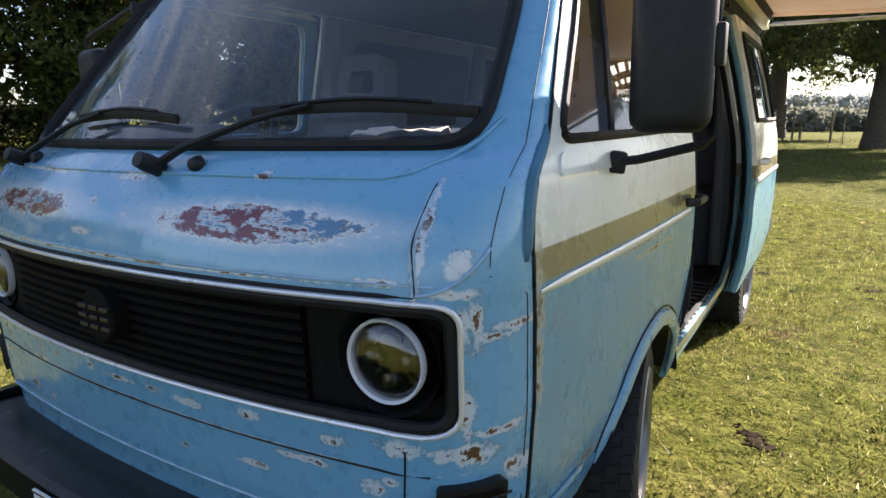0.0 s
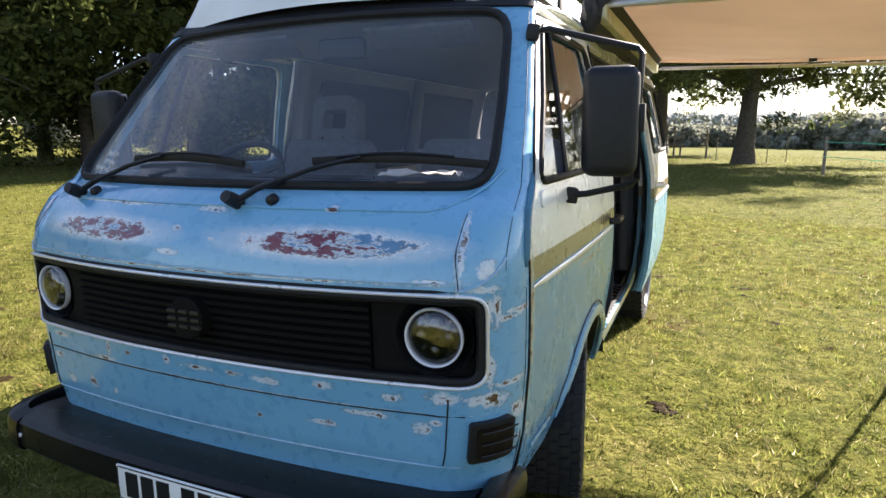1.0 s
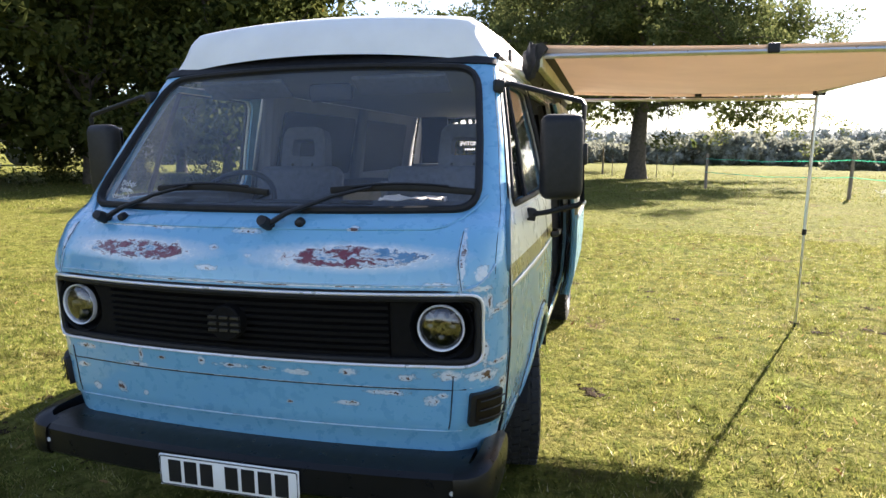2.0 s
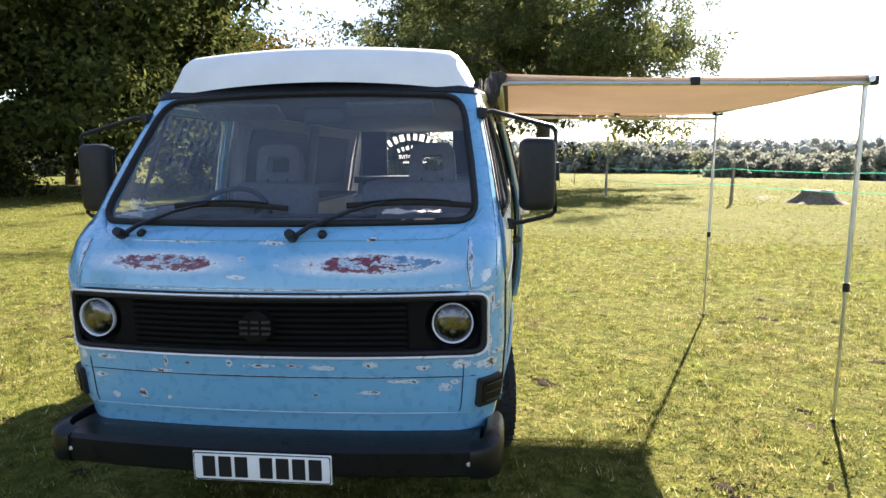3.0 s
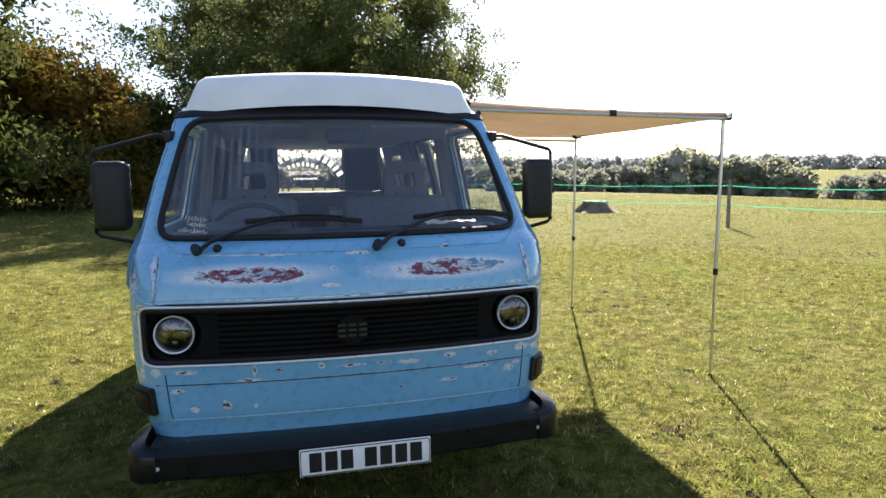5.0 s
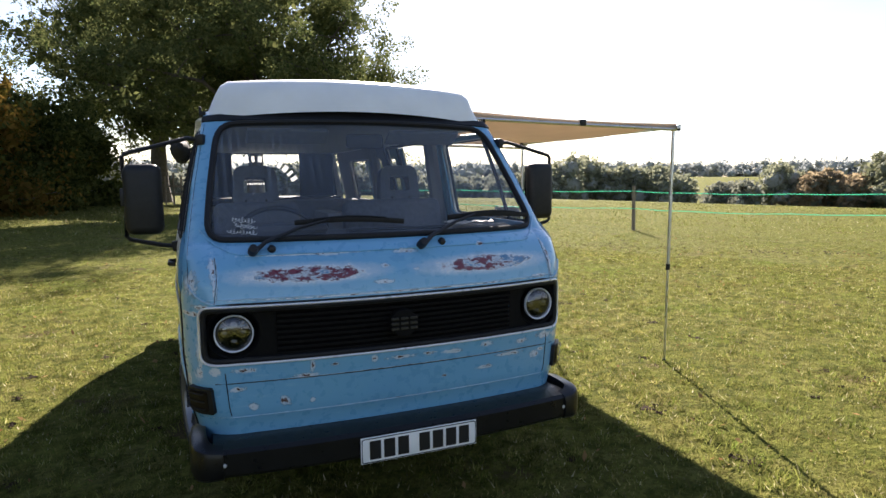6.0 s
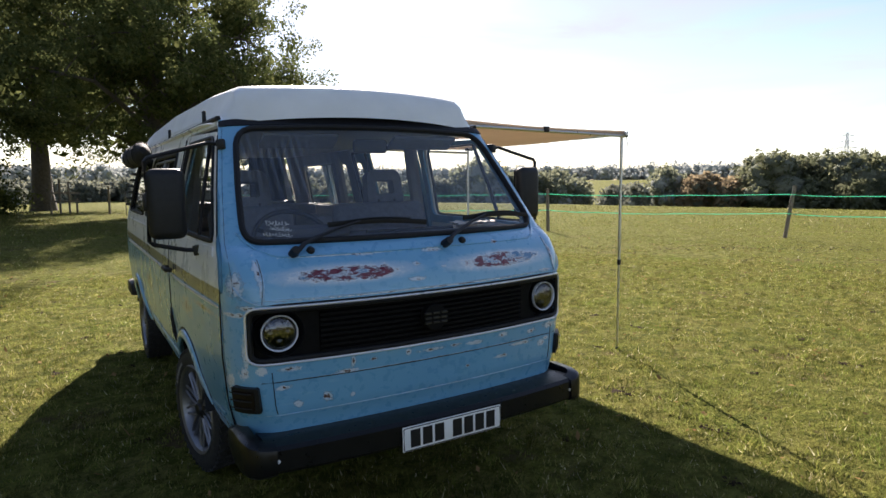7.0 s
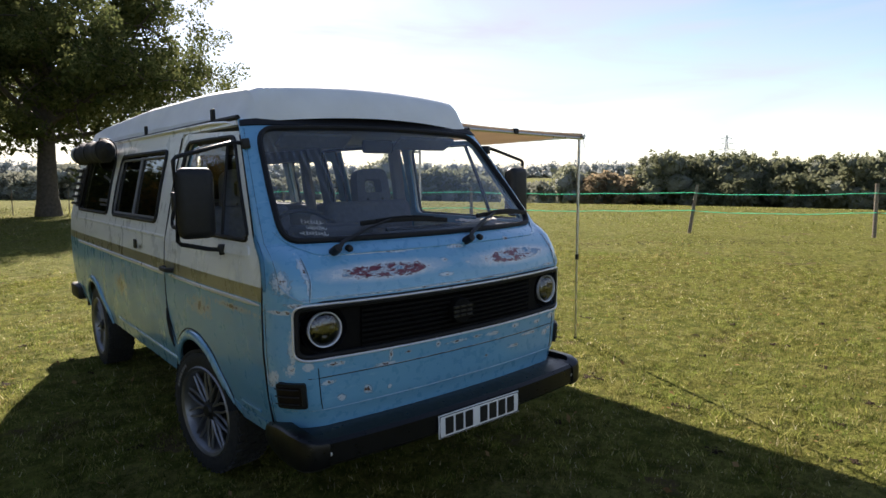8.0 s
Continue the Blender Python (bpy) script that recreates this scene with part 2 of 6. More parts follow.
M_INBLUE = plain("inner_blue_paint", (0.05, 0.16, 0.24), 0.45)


def paint_side():
    """Two-tone side: cream above, a tan band, faded blue below, chipped along the seams."""
    m = Mat("two_tone_side_paint", 0.3)
    z = m.axis("Z")
    f1, f2 = m.noise(1.6, 6, (1, 0.8, 1)), m.noise(6, 7, (1, 1, 0.6), 0.68, 4.4)
    blue = m.mix(m.ramp(f1, (0.30, 0.0), (0.66, 1.0)), (0.105, 0.300, 0.465), (0.175, 0.360, 0.455))
    blue = m.mix(m.math('MULTIPLY', m.ramp(f2, (0.58, 0.0), (0.74, 1.0)), 0.22), blue, (0.34, 0.35, 0.26))
    cream = m.mix(m.ramp(f2, (0.3, 0.0), (0.7, 1.0)), (0.79, 0.78, 0.73), (0.85, 0.84, 0.79))
    tan = m.mix(m.ramp(f2, (0.3, 0.0), (0.7, 1.0)), (0.225, 0.188, 0.105), (0.300, 0.255, 0.155))
    col = m.mix(m.ramp(m.math('SUBTRACT', z, 0.5), (0.520, 0.0), (0.523, 1.0)), blue, tan)
    col = m.mix(m.ramp(m.math('SUBTRACT', z, 0.5), (0.583, 0.0), (0.586, 1.0)), col, cream)
    grime = m.ramp(m.noise(4.0, 9, (1, 0.7, 2.4), 0.72, 12.0), (0.52, 0.0), (0.70, 1.0))
    col = m.mix(m.math('MULTIPLY', grime, 0.20), col, (0.20, 0.17, 0.12))
    chips = m.ramp(m.noise(13, 8, (1, 1, 1), 0.75, 9.0), (0.68, 0.0), (0.71, 1.0))
    col = m.mix(m.math('MULTIPLY', chips, 0.8), col, (0.40, 0.40, 0.36))
    spots = m.spots([(-0.9, 0.17, 1.10, 0.03, 0.03), (-0.92, 1.3, 1.14, 0.05, 0.025), (-0.92, 2.0, 1.12, 0.10, 0.03), (-0.92, 0.9, 0.90, 0.2, 0.06), (-0.92, 2.6, 0.80, 0.25, 0.10), (0.9, 0.20, 0.95, 0.02, 0.30), (0.9, 0.55, 0.52, 0.10, 0.03), (0.9, 0.8, 0.99, 0.4, 0.008), (0.9, 0.16, 0.80, 0.02, 0.20), (0.9, 0.17, 0.56, 0.03, 0.08), (-0.9, 0.16, 0.80, 0.02, 0.20), (0.9, 0.9, 0.96, 0.3, 0.012), (-0.9, 0.5, 0.96, 0.3, 0.02)], 0.03)
    d = m.math('ADD', spots, m.math('MULTIPLY', m.math('SUBTRACT', m.noise(30, 6, off=2.2), 0.5), 2.4))
    col = m.mix(m.ramp(d, (0.45, 0.85), (0.9, 0.0)), col, (0.42, 0.42, 0.36))
    col = m.mix(m.math('MULTIPLY', m.ramp(d, (0.1, 1.0), (0.35, 0.0)), 0.9), col, RUST)
    m.color(col)
    m.rough(m.ramp(f2, (0.3, 0.22), (0.75, 0.38)))
    m.bump(m.noise(3.5, 3), 0.06, 0.02)
    m.b.inputs["Coat Weight"].default_value = 0.3
    m.b.inputs["Coat Roughness"].default_value = 0.05
    return m.m


M_SIDE = paint_side()
M_WHITE = plain("white_gel_coat", (0.74, 0.74, 0.72), 0.38, 0, 0.07, 5, 0.03)
M_RUBBER = plain("black_rubber", (0.008, 0.008, 0.009), 0.6, 0, 0.3, 20, 0.06, 0.3)
M_TYRE = plain("tyre_rubber", (0.016, 0.016, 0.016), 0.75, 0, 0.4, 30, 0.15)
M_PLASTIC = plain("black_plastic", (0.009, 0.0095, 0.011), 0.5, 0, 0.3, 40, 0.08, 0.35)
M_GRILLE = plain("matt_black_grille", (0.0045, 0.0042, 0.004), 0.8, 0, 0.3, 30, 0.1, 0.15)
M_BUMPER = plain("satin_black_bumper", (0.0065, 0.0065, 0.007), 0.32, 0, 0.3, 12, 0.04, 0.32)
M_CHROME = plain("polished_trim", (0.74, 0.74, 0.76), 0.32, 0.45, 0.06, 8, 0.0)
M_ALU = plain("aluminium_tube", (0.62, 0.62, 0.62), 0.32, 1.0, 0.08, 10, 0.02)
M_RIM = plain("silver_alloy", (0.22, 0.22, 0.23), 0.42, 0.85, 0.12, 12, 0.03)
M_RING = plain("white_lamp_ring", (0.62, 0.63, 0.67), 0.25, 0, 0.03, 10, 0.0)
M_DULLBAR = plain("dull_grey_window_bar", (0.16, 0.16, 0.165), 0.5, 0.2, 0.15, 12, 0.02)
M_MIRROR = plain("silvered_mirror", (0.85, 0.86, 0.87), 0.02, 1.0, 0.01, 5, 0.0)
M_REFLECTOR = plain("lamp_reflector", (0.085, 0.082, 0.076), 0.14, 1.0, 0.4, 40, 0.1)
M_PLATE = plain("white_plate", (0.78, 0.78, 0.76), 0.35, 0, 0.04, 10, 0.0)
M_INK = plain("black_ink", (0.01, 0.01, 0.012), 0.4, 0, 0.1, 10, 0.0)
M_LETTER = plain("white_vinyl", (0.75, 0.75, 0.73), 0.5, 0, 0.05, 10, 0.0)
M_SEAT = plain("grey_seat_cloth", (0.085, 0.09, 0.108), 0.85, 0, 0.25, 40, 0.2)
M_DASH = plain("dark_dashboard", (0.035, 0.037, 0.043), 0.6, 0, 0.2, 30, 0.1)
M_TRIM_IN = plain("grey_interior_lining", (0.185, 0.185, 0.200), 0.75, 0, 0.1, 8)
M_WOODIN = plain("pale_plywood", (0.30, 0.27, 0.235), 0.6, 0, 0.15, 6)
M_AMBER = plain("smoked_indicator_lens", (0.010, 0.007, 0.006), 0.35, 0, 0.3, 30, 0.0, 0.2)
M_BAG = plain("black_canvas", (0.013, 0.013, 0.014), 0.8, 0, 0.4, 25, 0.3)
M_PAPER = plain("crumpled_paper", (0.62, 0.54, 0.46), 0.8, 0, 0.15, 20)
M_GLASS = glass("window_glass", (0.93, 0.95, 0.95))


def dusty_hazed_glass():
    """Clear glass under a thin film of dust and painted glare, with dried runs down it."""
    m = Mat("dusty_hazed_windscreen", 0.5)
    n, l = m.n, m.l
    tr, gl, mx, df, veil = (n.new("ShaderNode" + k) for k in ("BsdfTransparent", "BsdfGlossy", "MixShader", "BsdfDiffuse", "MixShader"))
    tr.inputs["Color"].default_value = (0.94, 0.95, 0.96, 1)
    gl.inputs["Roughness"].default_value = 0.03
    # the film's blue also stands in for reflected sky and glare
    df.inputs["Color"].default_value = (0.62, 0.72, 0.86, 1)
    x = m.axis("X")
    wob = m.math('MULTIPLY', m.noise(3.0, 3, (1, 1, 0.3)), 2.5)
    run = m.ramp(m.math('MULTIPLY', m.math('ADD', m.math('SINE', m.math('ADD', m.math('MULTIPLY', x, 165.0), wob)), 1.0), 0.5), (0.45, 0.0), (0.95, 1.0))
    where = m.ramp(m.math('ADD', x, 0.9), (0.05, 0.9), (0.35, 1.0), (0.65, 0.45), (0.9, 0.05))
    run = m.math('MULTIPLY', m.math('MULTIPLY', run, where), m.ramp(m.noise(4.0, 6, (1, 1, 0.8), 0.6, 3.3), (0.40, 0.1), (0.62, 1.0)))
    run = m.math('MULTIPLY', run, m.ramp(m.math('SUBTRACT', m.axis("Z"), 1.0), (0.34, 0.0), (0.50, 1.0)))
    film = m.ramp(m.noise(2.6, 6, (1, 1, 1), 0.6, 9.1), (0.30, 0.026), (0.70, 0.066))
    l.new(m.math('ADD', film, m.math('MULTIPLY', run, 0.105)), veil.inputs[0])
    l.new(tr.outputs[0], veil.inputs[1])
    l.new(df.outputs[0], veil.inputs[2])
    l.new(sheen(n, l, 0.05), mx.inputs[0])
    l.new(veil.outputs[0], mx.inputs[1])
    l.new(gl.outputs[0], mx.inputs[2])
    l.new(mx.outputs[0], m.out.inputs["Surface"])
    return m.m


M_SCREEN = dusty_hazed_glass()
M_DARKGLASS = glass("tinted_glass", (0.16, 0.17, 0.18), 0.01)
M_LENS = glass("lamp_glass", (0.90, 0.90, 0.90), 0.09)
M_WOODPOST = plain("weathered_post", (0.22, 0.18, 0.135), 0.85, 0, 0.4, 18, 0.4)

M_CLOD = plain("loose_soil", (0.036, 0.024, 0.012), 0.95, 0, 0.5, 20, 0.4, 0.1)
M_DEADLEAF = leafy("fallen_leaves", (0.16, 0.085, 0.035), (0.34, 0.22, 0.10), 0.3)
M_BARE = plain("bare_trodden_soil", (0.024, 0.016, 0.008), 0.95, 0, 0.55, 34, 0.6, 0.05)
M_STUMP = plain("stump_wood", (0.15, 0.115, 0.082), 0.9, 0, 0.5, 9, 0.6)


def awning_cloth():
    m = Mat("tan_awning_canvas", 0.85)
    f = m.noise(3.0, 5)
    col = m.ramp(f, (0.3, (0.51, 0.42, 0.335)), (0.7, (0.57, 0.47, 0.375)))
    m.color(col)
    tl = m.n.new("ShaderNodeBsdfTranslucent")
    m.l.new(col, tl.inputs["Color"])
    mx = m.n.new("ShaderNodeMixShader")
    mx.inputs[0].default_value = 0.45
    m.l.new(m.b.outputs[0], mx.inputs[1])
    m.l.new(tl.outputs[0], mx.inputs[2])
    m.l.new(mx.outputs[0], m.out.inputs["Surface"])
    m.bump(m.noise(240, 2), 0.1, 0.002)
    return m.m


M_CANVAS = awning_cloth()


def grass_ground():
    m = Mat("short_grass_and_soil", 0.95, 0, 0.03)
    wide, mid, fine, tuft = m.noise(0.22, 6), m.noise(1.3, 8, off=3.0, rough=0.62), m.noise(38, 6, off=6.0), m.noise(7, 8, off=1.0, rough=0.65)
    g = m.mix(m.ramp(wide, (0.35, 0.0), (0.68, 1.0)), (0.132, 0.143, 0.026), (0.167, 0.164, 0.040))
    g = m.mix(m.ramp(mid, (0.46, 0.0), (0.66, 1.0)), g, (0.189, 0.172, 0.053))
    # tuft-scale dark mixes put the shade gaps under the blades into the colour
    g = m.mix(m.math('MULTIPLY', m.ramp(tuft, (0.47, 0.0), (0.58, 1.0)), 0.8), g, (0.062, 0.075, 0.013))
    g = m.mix(m.math('MULTIPLY', m.ramp(m.noise(17, 7, off=7.0, rough=0.7), (0.48, 0.0), (0.60, 1.0)), 0.5), g, (0.044, 0.049, 0.012))
    g = m.mix(m.math('MULTIPLY', m.ramp(fine, (0.45, 0.0), (0.66, 1.0)), 0.40), g, (0.044, 0.046, 0.011))
    soil = m.math('MULTIPLY', m.ramp(m.noise(0.85, 9, off=9.0, rough=0.66), (0.58, 0.0), (0.65, 1.0)), m.ramp(m.noise(5, 7, off=4.0, rough=0.7), (0.44, 0.0), (0.54, 1.0)))
    g = m.mix(m.math('MULTIPLY', soil, 0.85), g, (0.097, 0.065, 0.040))
    m.color(g)
    h = m.math('ADD', m.math('MULTIPLY', tuft, 1.4), m.math('MULTIPLY', fine, 0.5))
    m.bump(h, 1.0, 0.09)
    return m.m


M_GRASS = grass_ground()


def turf():
    """Blades of green, yellow and straw, changing in patches."""
    m = Mat("grass_blades", 0.9)
    geo = m.n.new("ShaderNodeNewGeometry")
    one = m.ramp(geo.outputs["Random Per Island"], (0.0, (0.070, 0.095, 0.018)), (0.34, (0.132, 0.150, 0.032)), (0.70, (0.190, 0.186, 0.048)), (0.93, (0.275, 0.245, 0.098)), (1.0, (0.48, 0.44, 0.29)))
    green = m.ramp(m.noise(0.9, 7, off=5.0, rough=0.65), (0.50, 0.0), (0.66, 1.0))
    col = m.mix(m.math('MULTIPLY', green, 0.5), one, (0.132, 0.189, 0.040))
    straw = m.ramp(m.noise(2.6, 7, off=2.0, rough=0.65), (0.52, 0.0), (0.66, 1.0))
    col = m.mix(m.math('MULTIPLY', straw, 0.4), col, (0.290, 0.242, 0.088))
    worn = m.ramp(m.noise(1.7, 8, off=12.0, rough=0.68), (0.55, 0.0), (0.68, 1.0))
    col = m.mix(m.math('MULTIPLY', worn, 0.5), col, (0.175, 0.125, 0.060))
    # clump-scale darkening of the colour stands for shadows between tufts
    tone = m.ramp(m.noise(7.5, 8, off=8.0, rough=0.68), (0.42, 0.43), (0.58, 1.35))
    col = m.mix(1.0, col, tone, 'MULTIPLY')
    df, tl, mx = m.n.new("ShaderNodeBsdfDiffuse"), m.n.new("ShaderNodeBsdfTranslucent"), m.n.new("ShaderNodeMixShader")
    m.l.new(col, df.inputs["Color"])
    m.l.new(col, tl.inputs["Color"])
    mx.inputs[0].default_value = 0.55
    m.l.new(df.outputs[0], mx.inputs[1])
    m.l.new(tl.outputs[0], mx.inputs[2])
    m.l.new(mx.outputs[0], m.out.inputs["Surface"])
    return m.m


M_BLADES = turf()
M_LEAF = leafy("oak_leaves", (0.052, 0.072, 0.025), (0.148, 0.158, 0.060), 0.42)
M_LEAF2 = leafy("hedge_leaves", (0.030, 0.044, 0.014), (0.112, 0.122, 0.036), 0.32)
M_LEAF3 = leafy("autumn_leaves", (0.09, 0.08, 0.015), (0.19, 0.115, 0.03), 0.3)


def far_leaves(name, dark, lit, scale=0.9):
    """Foliage seen from far off, its haze mixed in: clumps of light and dark green with a rough surface."""
    m = Mat(name, 0.95, 0, 0.02)
    f, g = m.noise(scale, 7, rough=0.7), m.noise(scale * 0.22, 3, off=4.0)
    col = m.ramp(m.math('ADD', m.math('MULTIPLY', f, 0.7), m.math('MULTIPLY', g, 0.3)), (0.36, dark), (0.62, lit))
    m.color(col)
    m.bump(m.noise(scale * 2.2, 6, off=2.0, rough=0.7), 1.0, 0.9)
    return m.m


# haze is painted into these far foliage colours; hearts lightened against shade
M_HEART = far_leaves("haze_paled_tree_hearts", (0.170, 0.185, 0.140), (0.240, 0.250, 0.185))
M_FAR = leafy("haze_paled_foliage", (0.105, 0.118, 0.070), (0.185, 0.190, 0.112), 0.45)
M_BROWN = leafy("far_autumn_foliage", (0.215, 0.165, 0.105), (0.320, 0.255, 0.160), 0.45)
M_MID = leafy("mid_haze_foliage", (0.190, 0.205, 0.140), (0.300, 0.302, 0.200), 0.45)
M_PALE_HEART = far_leaves("heavy_haze_tree_hearts", (0.330, 0.350, 0.315), (0.390, 0.400, 0.350))
M_PALE = leafy("heavy_haze_foliage", (0.170, 0.182, 0.145), (0.240, 0.244, 0.190), 0.4)
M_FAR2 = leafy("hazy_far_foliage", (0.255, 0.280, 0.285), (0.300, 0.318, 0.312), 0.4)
M_TAPE = leafy("turquoise_tape", (0.22, 0.70, 0.52), (0.27, 0.74, 0.56), 0.5)
M_VINYL = leafy("translucent_white_vinyl", (0.56, 0.56, 0.54), (0.58, 0.58, 0.56), 0.45)
M_SEEDS = leafy("pale_weed_heads", (0.28, 0.29, 0.22), (0.50, 0.50, 0.44), 0.3)
M_BARK = plain("oak_bark", (0.075, 0.062, 0.048), 0.95, 0, 0.45, 7, 0.7)


# ---- mesh helpers ----
def part(name, bm, material, parent=None, label="", smooth=35):
    """Links a bmesh as one mesh object under a thing or a part."""
    me = bpy.data.meshes.new(name)
    bm.to_mesh(me)
    bm.free()
    me.materials.append(material)
    if smooth:
        me.shade_smooth()
        me.set_sharp_from_angle(angle=radians(smooth))
    ob = new(name, me)
    if parent is not None:
        ob.parent = parent
    if label:
        tagged(ob, label)
    return ob


def raw(name, verts, faces, material, parent=None, label="", smooth=False):
    me = bpy.data.meshes.new(name)
    me.from_pydata(verts, [], faces)
    me.materials.append(material)
    if smooth:
        me.shade_smooth()
    ob = new(name, me)
    if parent is not None:
        ob.parent = parent
    if label:
        tagged(ob, label)
    return ob


def thing(name, label, category, m=None, group="", kind=""):
    ob = new(name)
    ob.empty_display_size = 0.2
    if m is not None:
        ob.matrix_world = m
    return tagged(ob, label, category, group, kind)


def box(bm, x0, x1, y0, y1, z0, z1, bevel=0.0, m=None, seg=2):
    r = bmesh.ops.create_cube(bm, size=1.0)
    vs = r["verts"]
    for v in vs:
        v.co = Vector(((x0 + x1) / 2 + v.co.x * (x1 - x0), (y0 + y1) / 2 + v.co.y * (y1 - y0), (z0 + z1) / 2 + v.co.z * (z1 - z0)))
    if bevel:
        es = list({e for v in vs for e in v.link_edges})
        r = bmesh.ops.bevel(bm, geom=es, offset=bevel, segments=seg, affect='EDGES', profile=0.5)
        vs = list({v for f in r["faces"] for v in f.verts} | {v for v in vs if v.is_valid})
    if m is not None:
        bmesh.ops.transform(bm, matrix=m, verts=vs)
    return vs


def boxed(*a, **k):
    bm = bmesh.new()
    box(bm, *a, **k)
    return bm


def sweep(bm, path, rx, rz=None, closed=False, n=8, up=(0, 0, 1), taper=None):
    """A tube of elliptic section along a path of points."""
    rz = rx if rz is None else rz
    pts = [Vector(p) for p in path]
    k = len(pts)
    rings = []
    up = Vector(up)
    for i, p in enumerate(pts):
        a = pts[i - 1] if (closed or i > 0) else p
        b = pts[(i + 1) % k] if (closed or i < k - 1) else p
        d = (b - a).normalized()
        side = d.cross(up)
        if side.length < 1e-3:
            side = d.cross(Vector((1, 0.3, 0)))
        side.normalize()
        top = side.cross(d)
        f = taper[i] if taper else 1.0
        rings.append([bm.verts.new(p + side * (rx * f * math.cos(2 * math.pi * j / n)) + top * (rz * f * math.sin(2 * math.pi * j / n))) for j in range(n)])
    for i in range(k if closed else k - 1):
        r0, r1 = rings[i], rings[(i + 1) % k]
        for j in range(n):
            bm.faces.new((r0[j], r0[(j + 1) % n], r1[(j + 1) % n], r1[j]))
    if not closed:
        bm.faces.new(rings[0][::-1])
        bm.faces.new(rings[-1])
    bmesh.ops.recalc_face_normals(bm, faces=bm.faces[:])
    return bm


def tube(path, rx, rz=None, **k):
    return sweep(bmesh.new(), path, rx, rz, **k)


def lathe(bm, profile, n=40, m=None, closed=False):
    """Turns (radius, along) about the x axis."""
    rings = [[bm.verts.new((x, r * math.cos(2 * math.pi * j / n), r * math.sin(2 * math.pi * j / n))) for j in range(n)] for r, x in profile]
    for a, b in zip(rings, rings[1:] + ([rings[0]] if closed else [])):
        for j in range(n):
            bm.faces.new((a[j], a[(j + 1) % n], b[(j + 1) % n], b[j]))
    if m is not None:
        bmesh.ops.transform(bm, matrix=m, verts=[v for r in rings for v in r])
    bmesh.ops.recalc_face_normals(bm, faces=bm.faces[:])
    return bm


def rounded(pts, r, n=5):
    """A closed outline with its corners rounded; r is one radius or one for each corner."""
    k = len(pts)
    rs = [r] * k if isinstance(r, (int, float)) else r
    res = []
    for i, p in enumerate(pts):
        p = Vector((*p, 0))
        a, b = Vector((*pts[i - 1], 0)) - p, Vector((*pts[(i + 1) % k], 0)) - p
        q = min(rs[i], a.length * 0.45, b.length * 0.45)
        if q < 1e-4:
            res.append((p.x, p.y))
            continue
        p0, p1 = p + a.normalized() * q, p + b.normalized() * q
        for j in range(n + 1):
            t = j / n
            c = p0 * (1 - t) ** 2 + p * 2 * t * (1 - t) + p1 * t * t
            res.append((c.x, c.y))
    return res


def dense(loop, step=0.06):
    res = []
    for (a, b), (c, d) in zip(loop, loop[1:] + loop[:1]):
        n = max(1, int(math.hypot(c - a, d - b) / step))
        res += [(a + (c - a) * i / n, b + (d - b) * i / n) for i in range(n)]
    return res


def thicken(bm, thick):
    """Gives a sheet an inner face and edges."""
    bm.normal_update()
    faces, verts = bm.faces[:], bm.verts[:]
    rim = [e for e in bm.edges if e.is_boundary]
    inner = {v: bm.verts.new(v.co - v.normal * thick) for v in verts}
    sides = [(e.link_loops[0].vert, e.link_loops[0].link_loop_next.vert) for e in rim]
    for f in faces:
        bm.faces.new([inner[v] for v in reversed(f.verts)])
    for p, q in sides:
        bm.faces.new((q, p, inner[p], inner[q]))


def panel(loops, shape, us=(), vs=(), thick=0.0):
    """A sheet cut to an outline with holes in (u, v), bent by shape(u, v), of some thickness."""
    bm = bmesh.new()
    for loop in loops:
        pts = dense(loop)
        pts = [p for p, q in zip(pts, pts[1:] + pts[:1]) if math.hypot(p[0] - q[0], p[1] - q[1]) > 1e-4]
        ring = [bm.verts.new((u, v, 0)) for u, v in pts]
        for a, b in zip(ring, ring[1:] + ring[:1]):
            bm.edges.new((a, b))
    bmesh.ops.triangle_fill(bm, use_beauty=True, use_dissolve=False, edges=bm.edges[:])
    for cs, no in ((us, (1, 0, 0)), (vs, (0, 1, 0))):
        for c in cs:
            bmesh.ops.bisect_plane(bm, geom=bm.verts[:] + bm.edges[:] + bm.faces[:], dist=1e-5, plane_co=Vector(no) * c, plane_no=no)
    bmesh.ops.remove_doubles(bm, verts=bm.verts[:], dist=2e-4)
    for v in bm.verts:
        v.co = Vector(shape(v.co.x, v.co.y))
    bmesh.ops.recalc_face_normals(bm, faces=bm.faces[:])
    mid = sum((f.calc_center_median() for f in bm.faces), Vector()) / max(1, len(bm.faces))
    out = sum((f.normal * f.calc_area() for f in bm.faces), Vector())
    inside = Vector((0, 2.0, 1.0))
    if out.dot(mid - inside) < 0:
        bmesh.ops.reverse_faces(bm, faces=bm.faces[:])
    if thick:
        thicken(bm, thick)
    return bm


# ---- ground ----
def step(a, b, t):
    t = np.clip((t - a) / (b - a), 0, 1)
    return t * t * (3 - 2 * t)


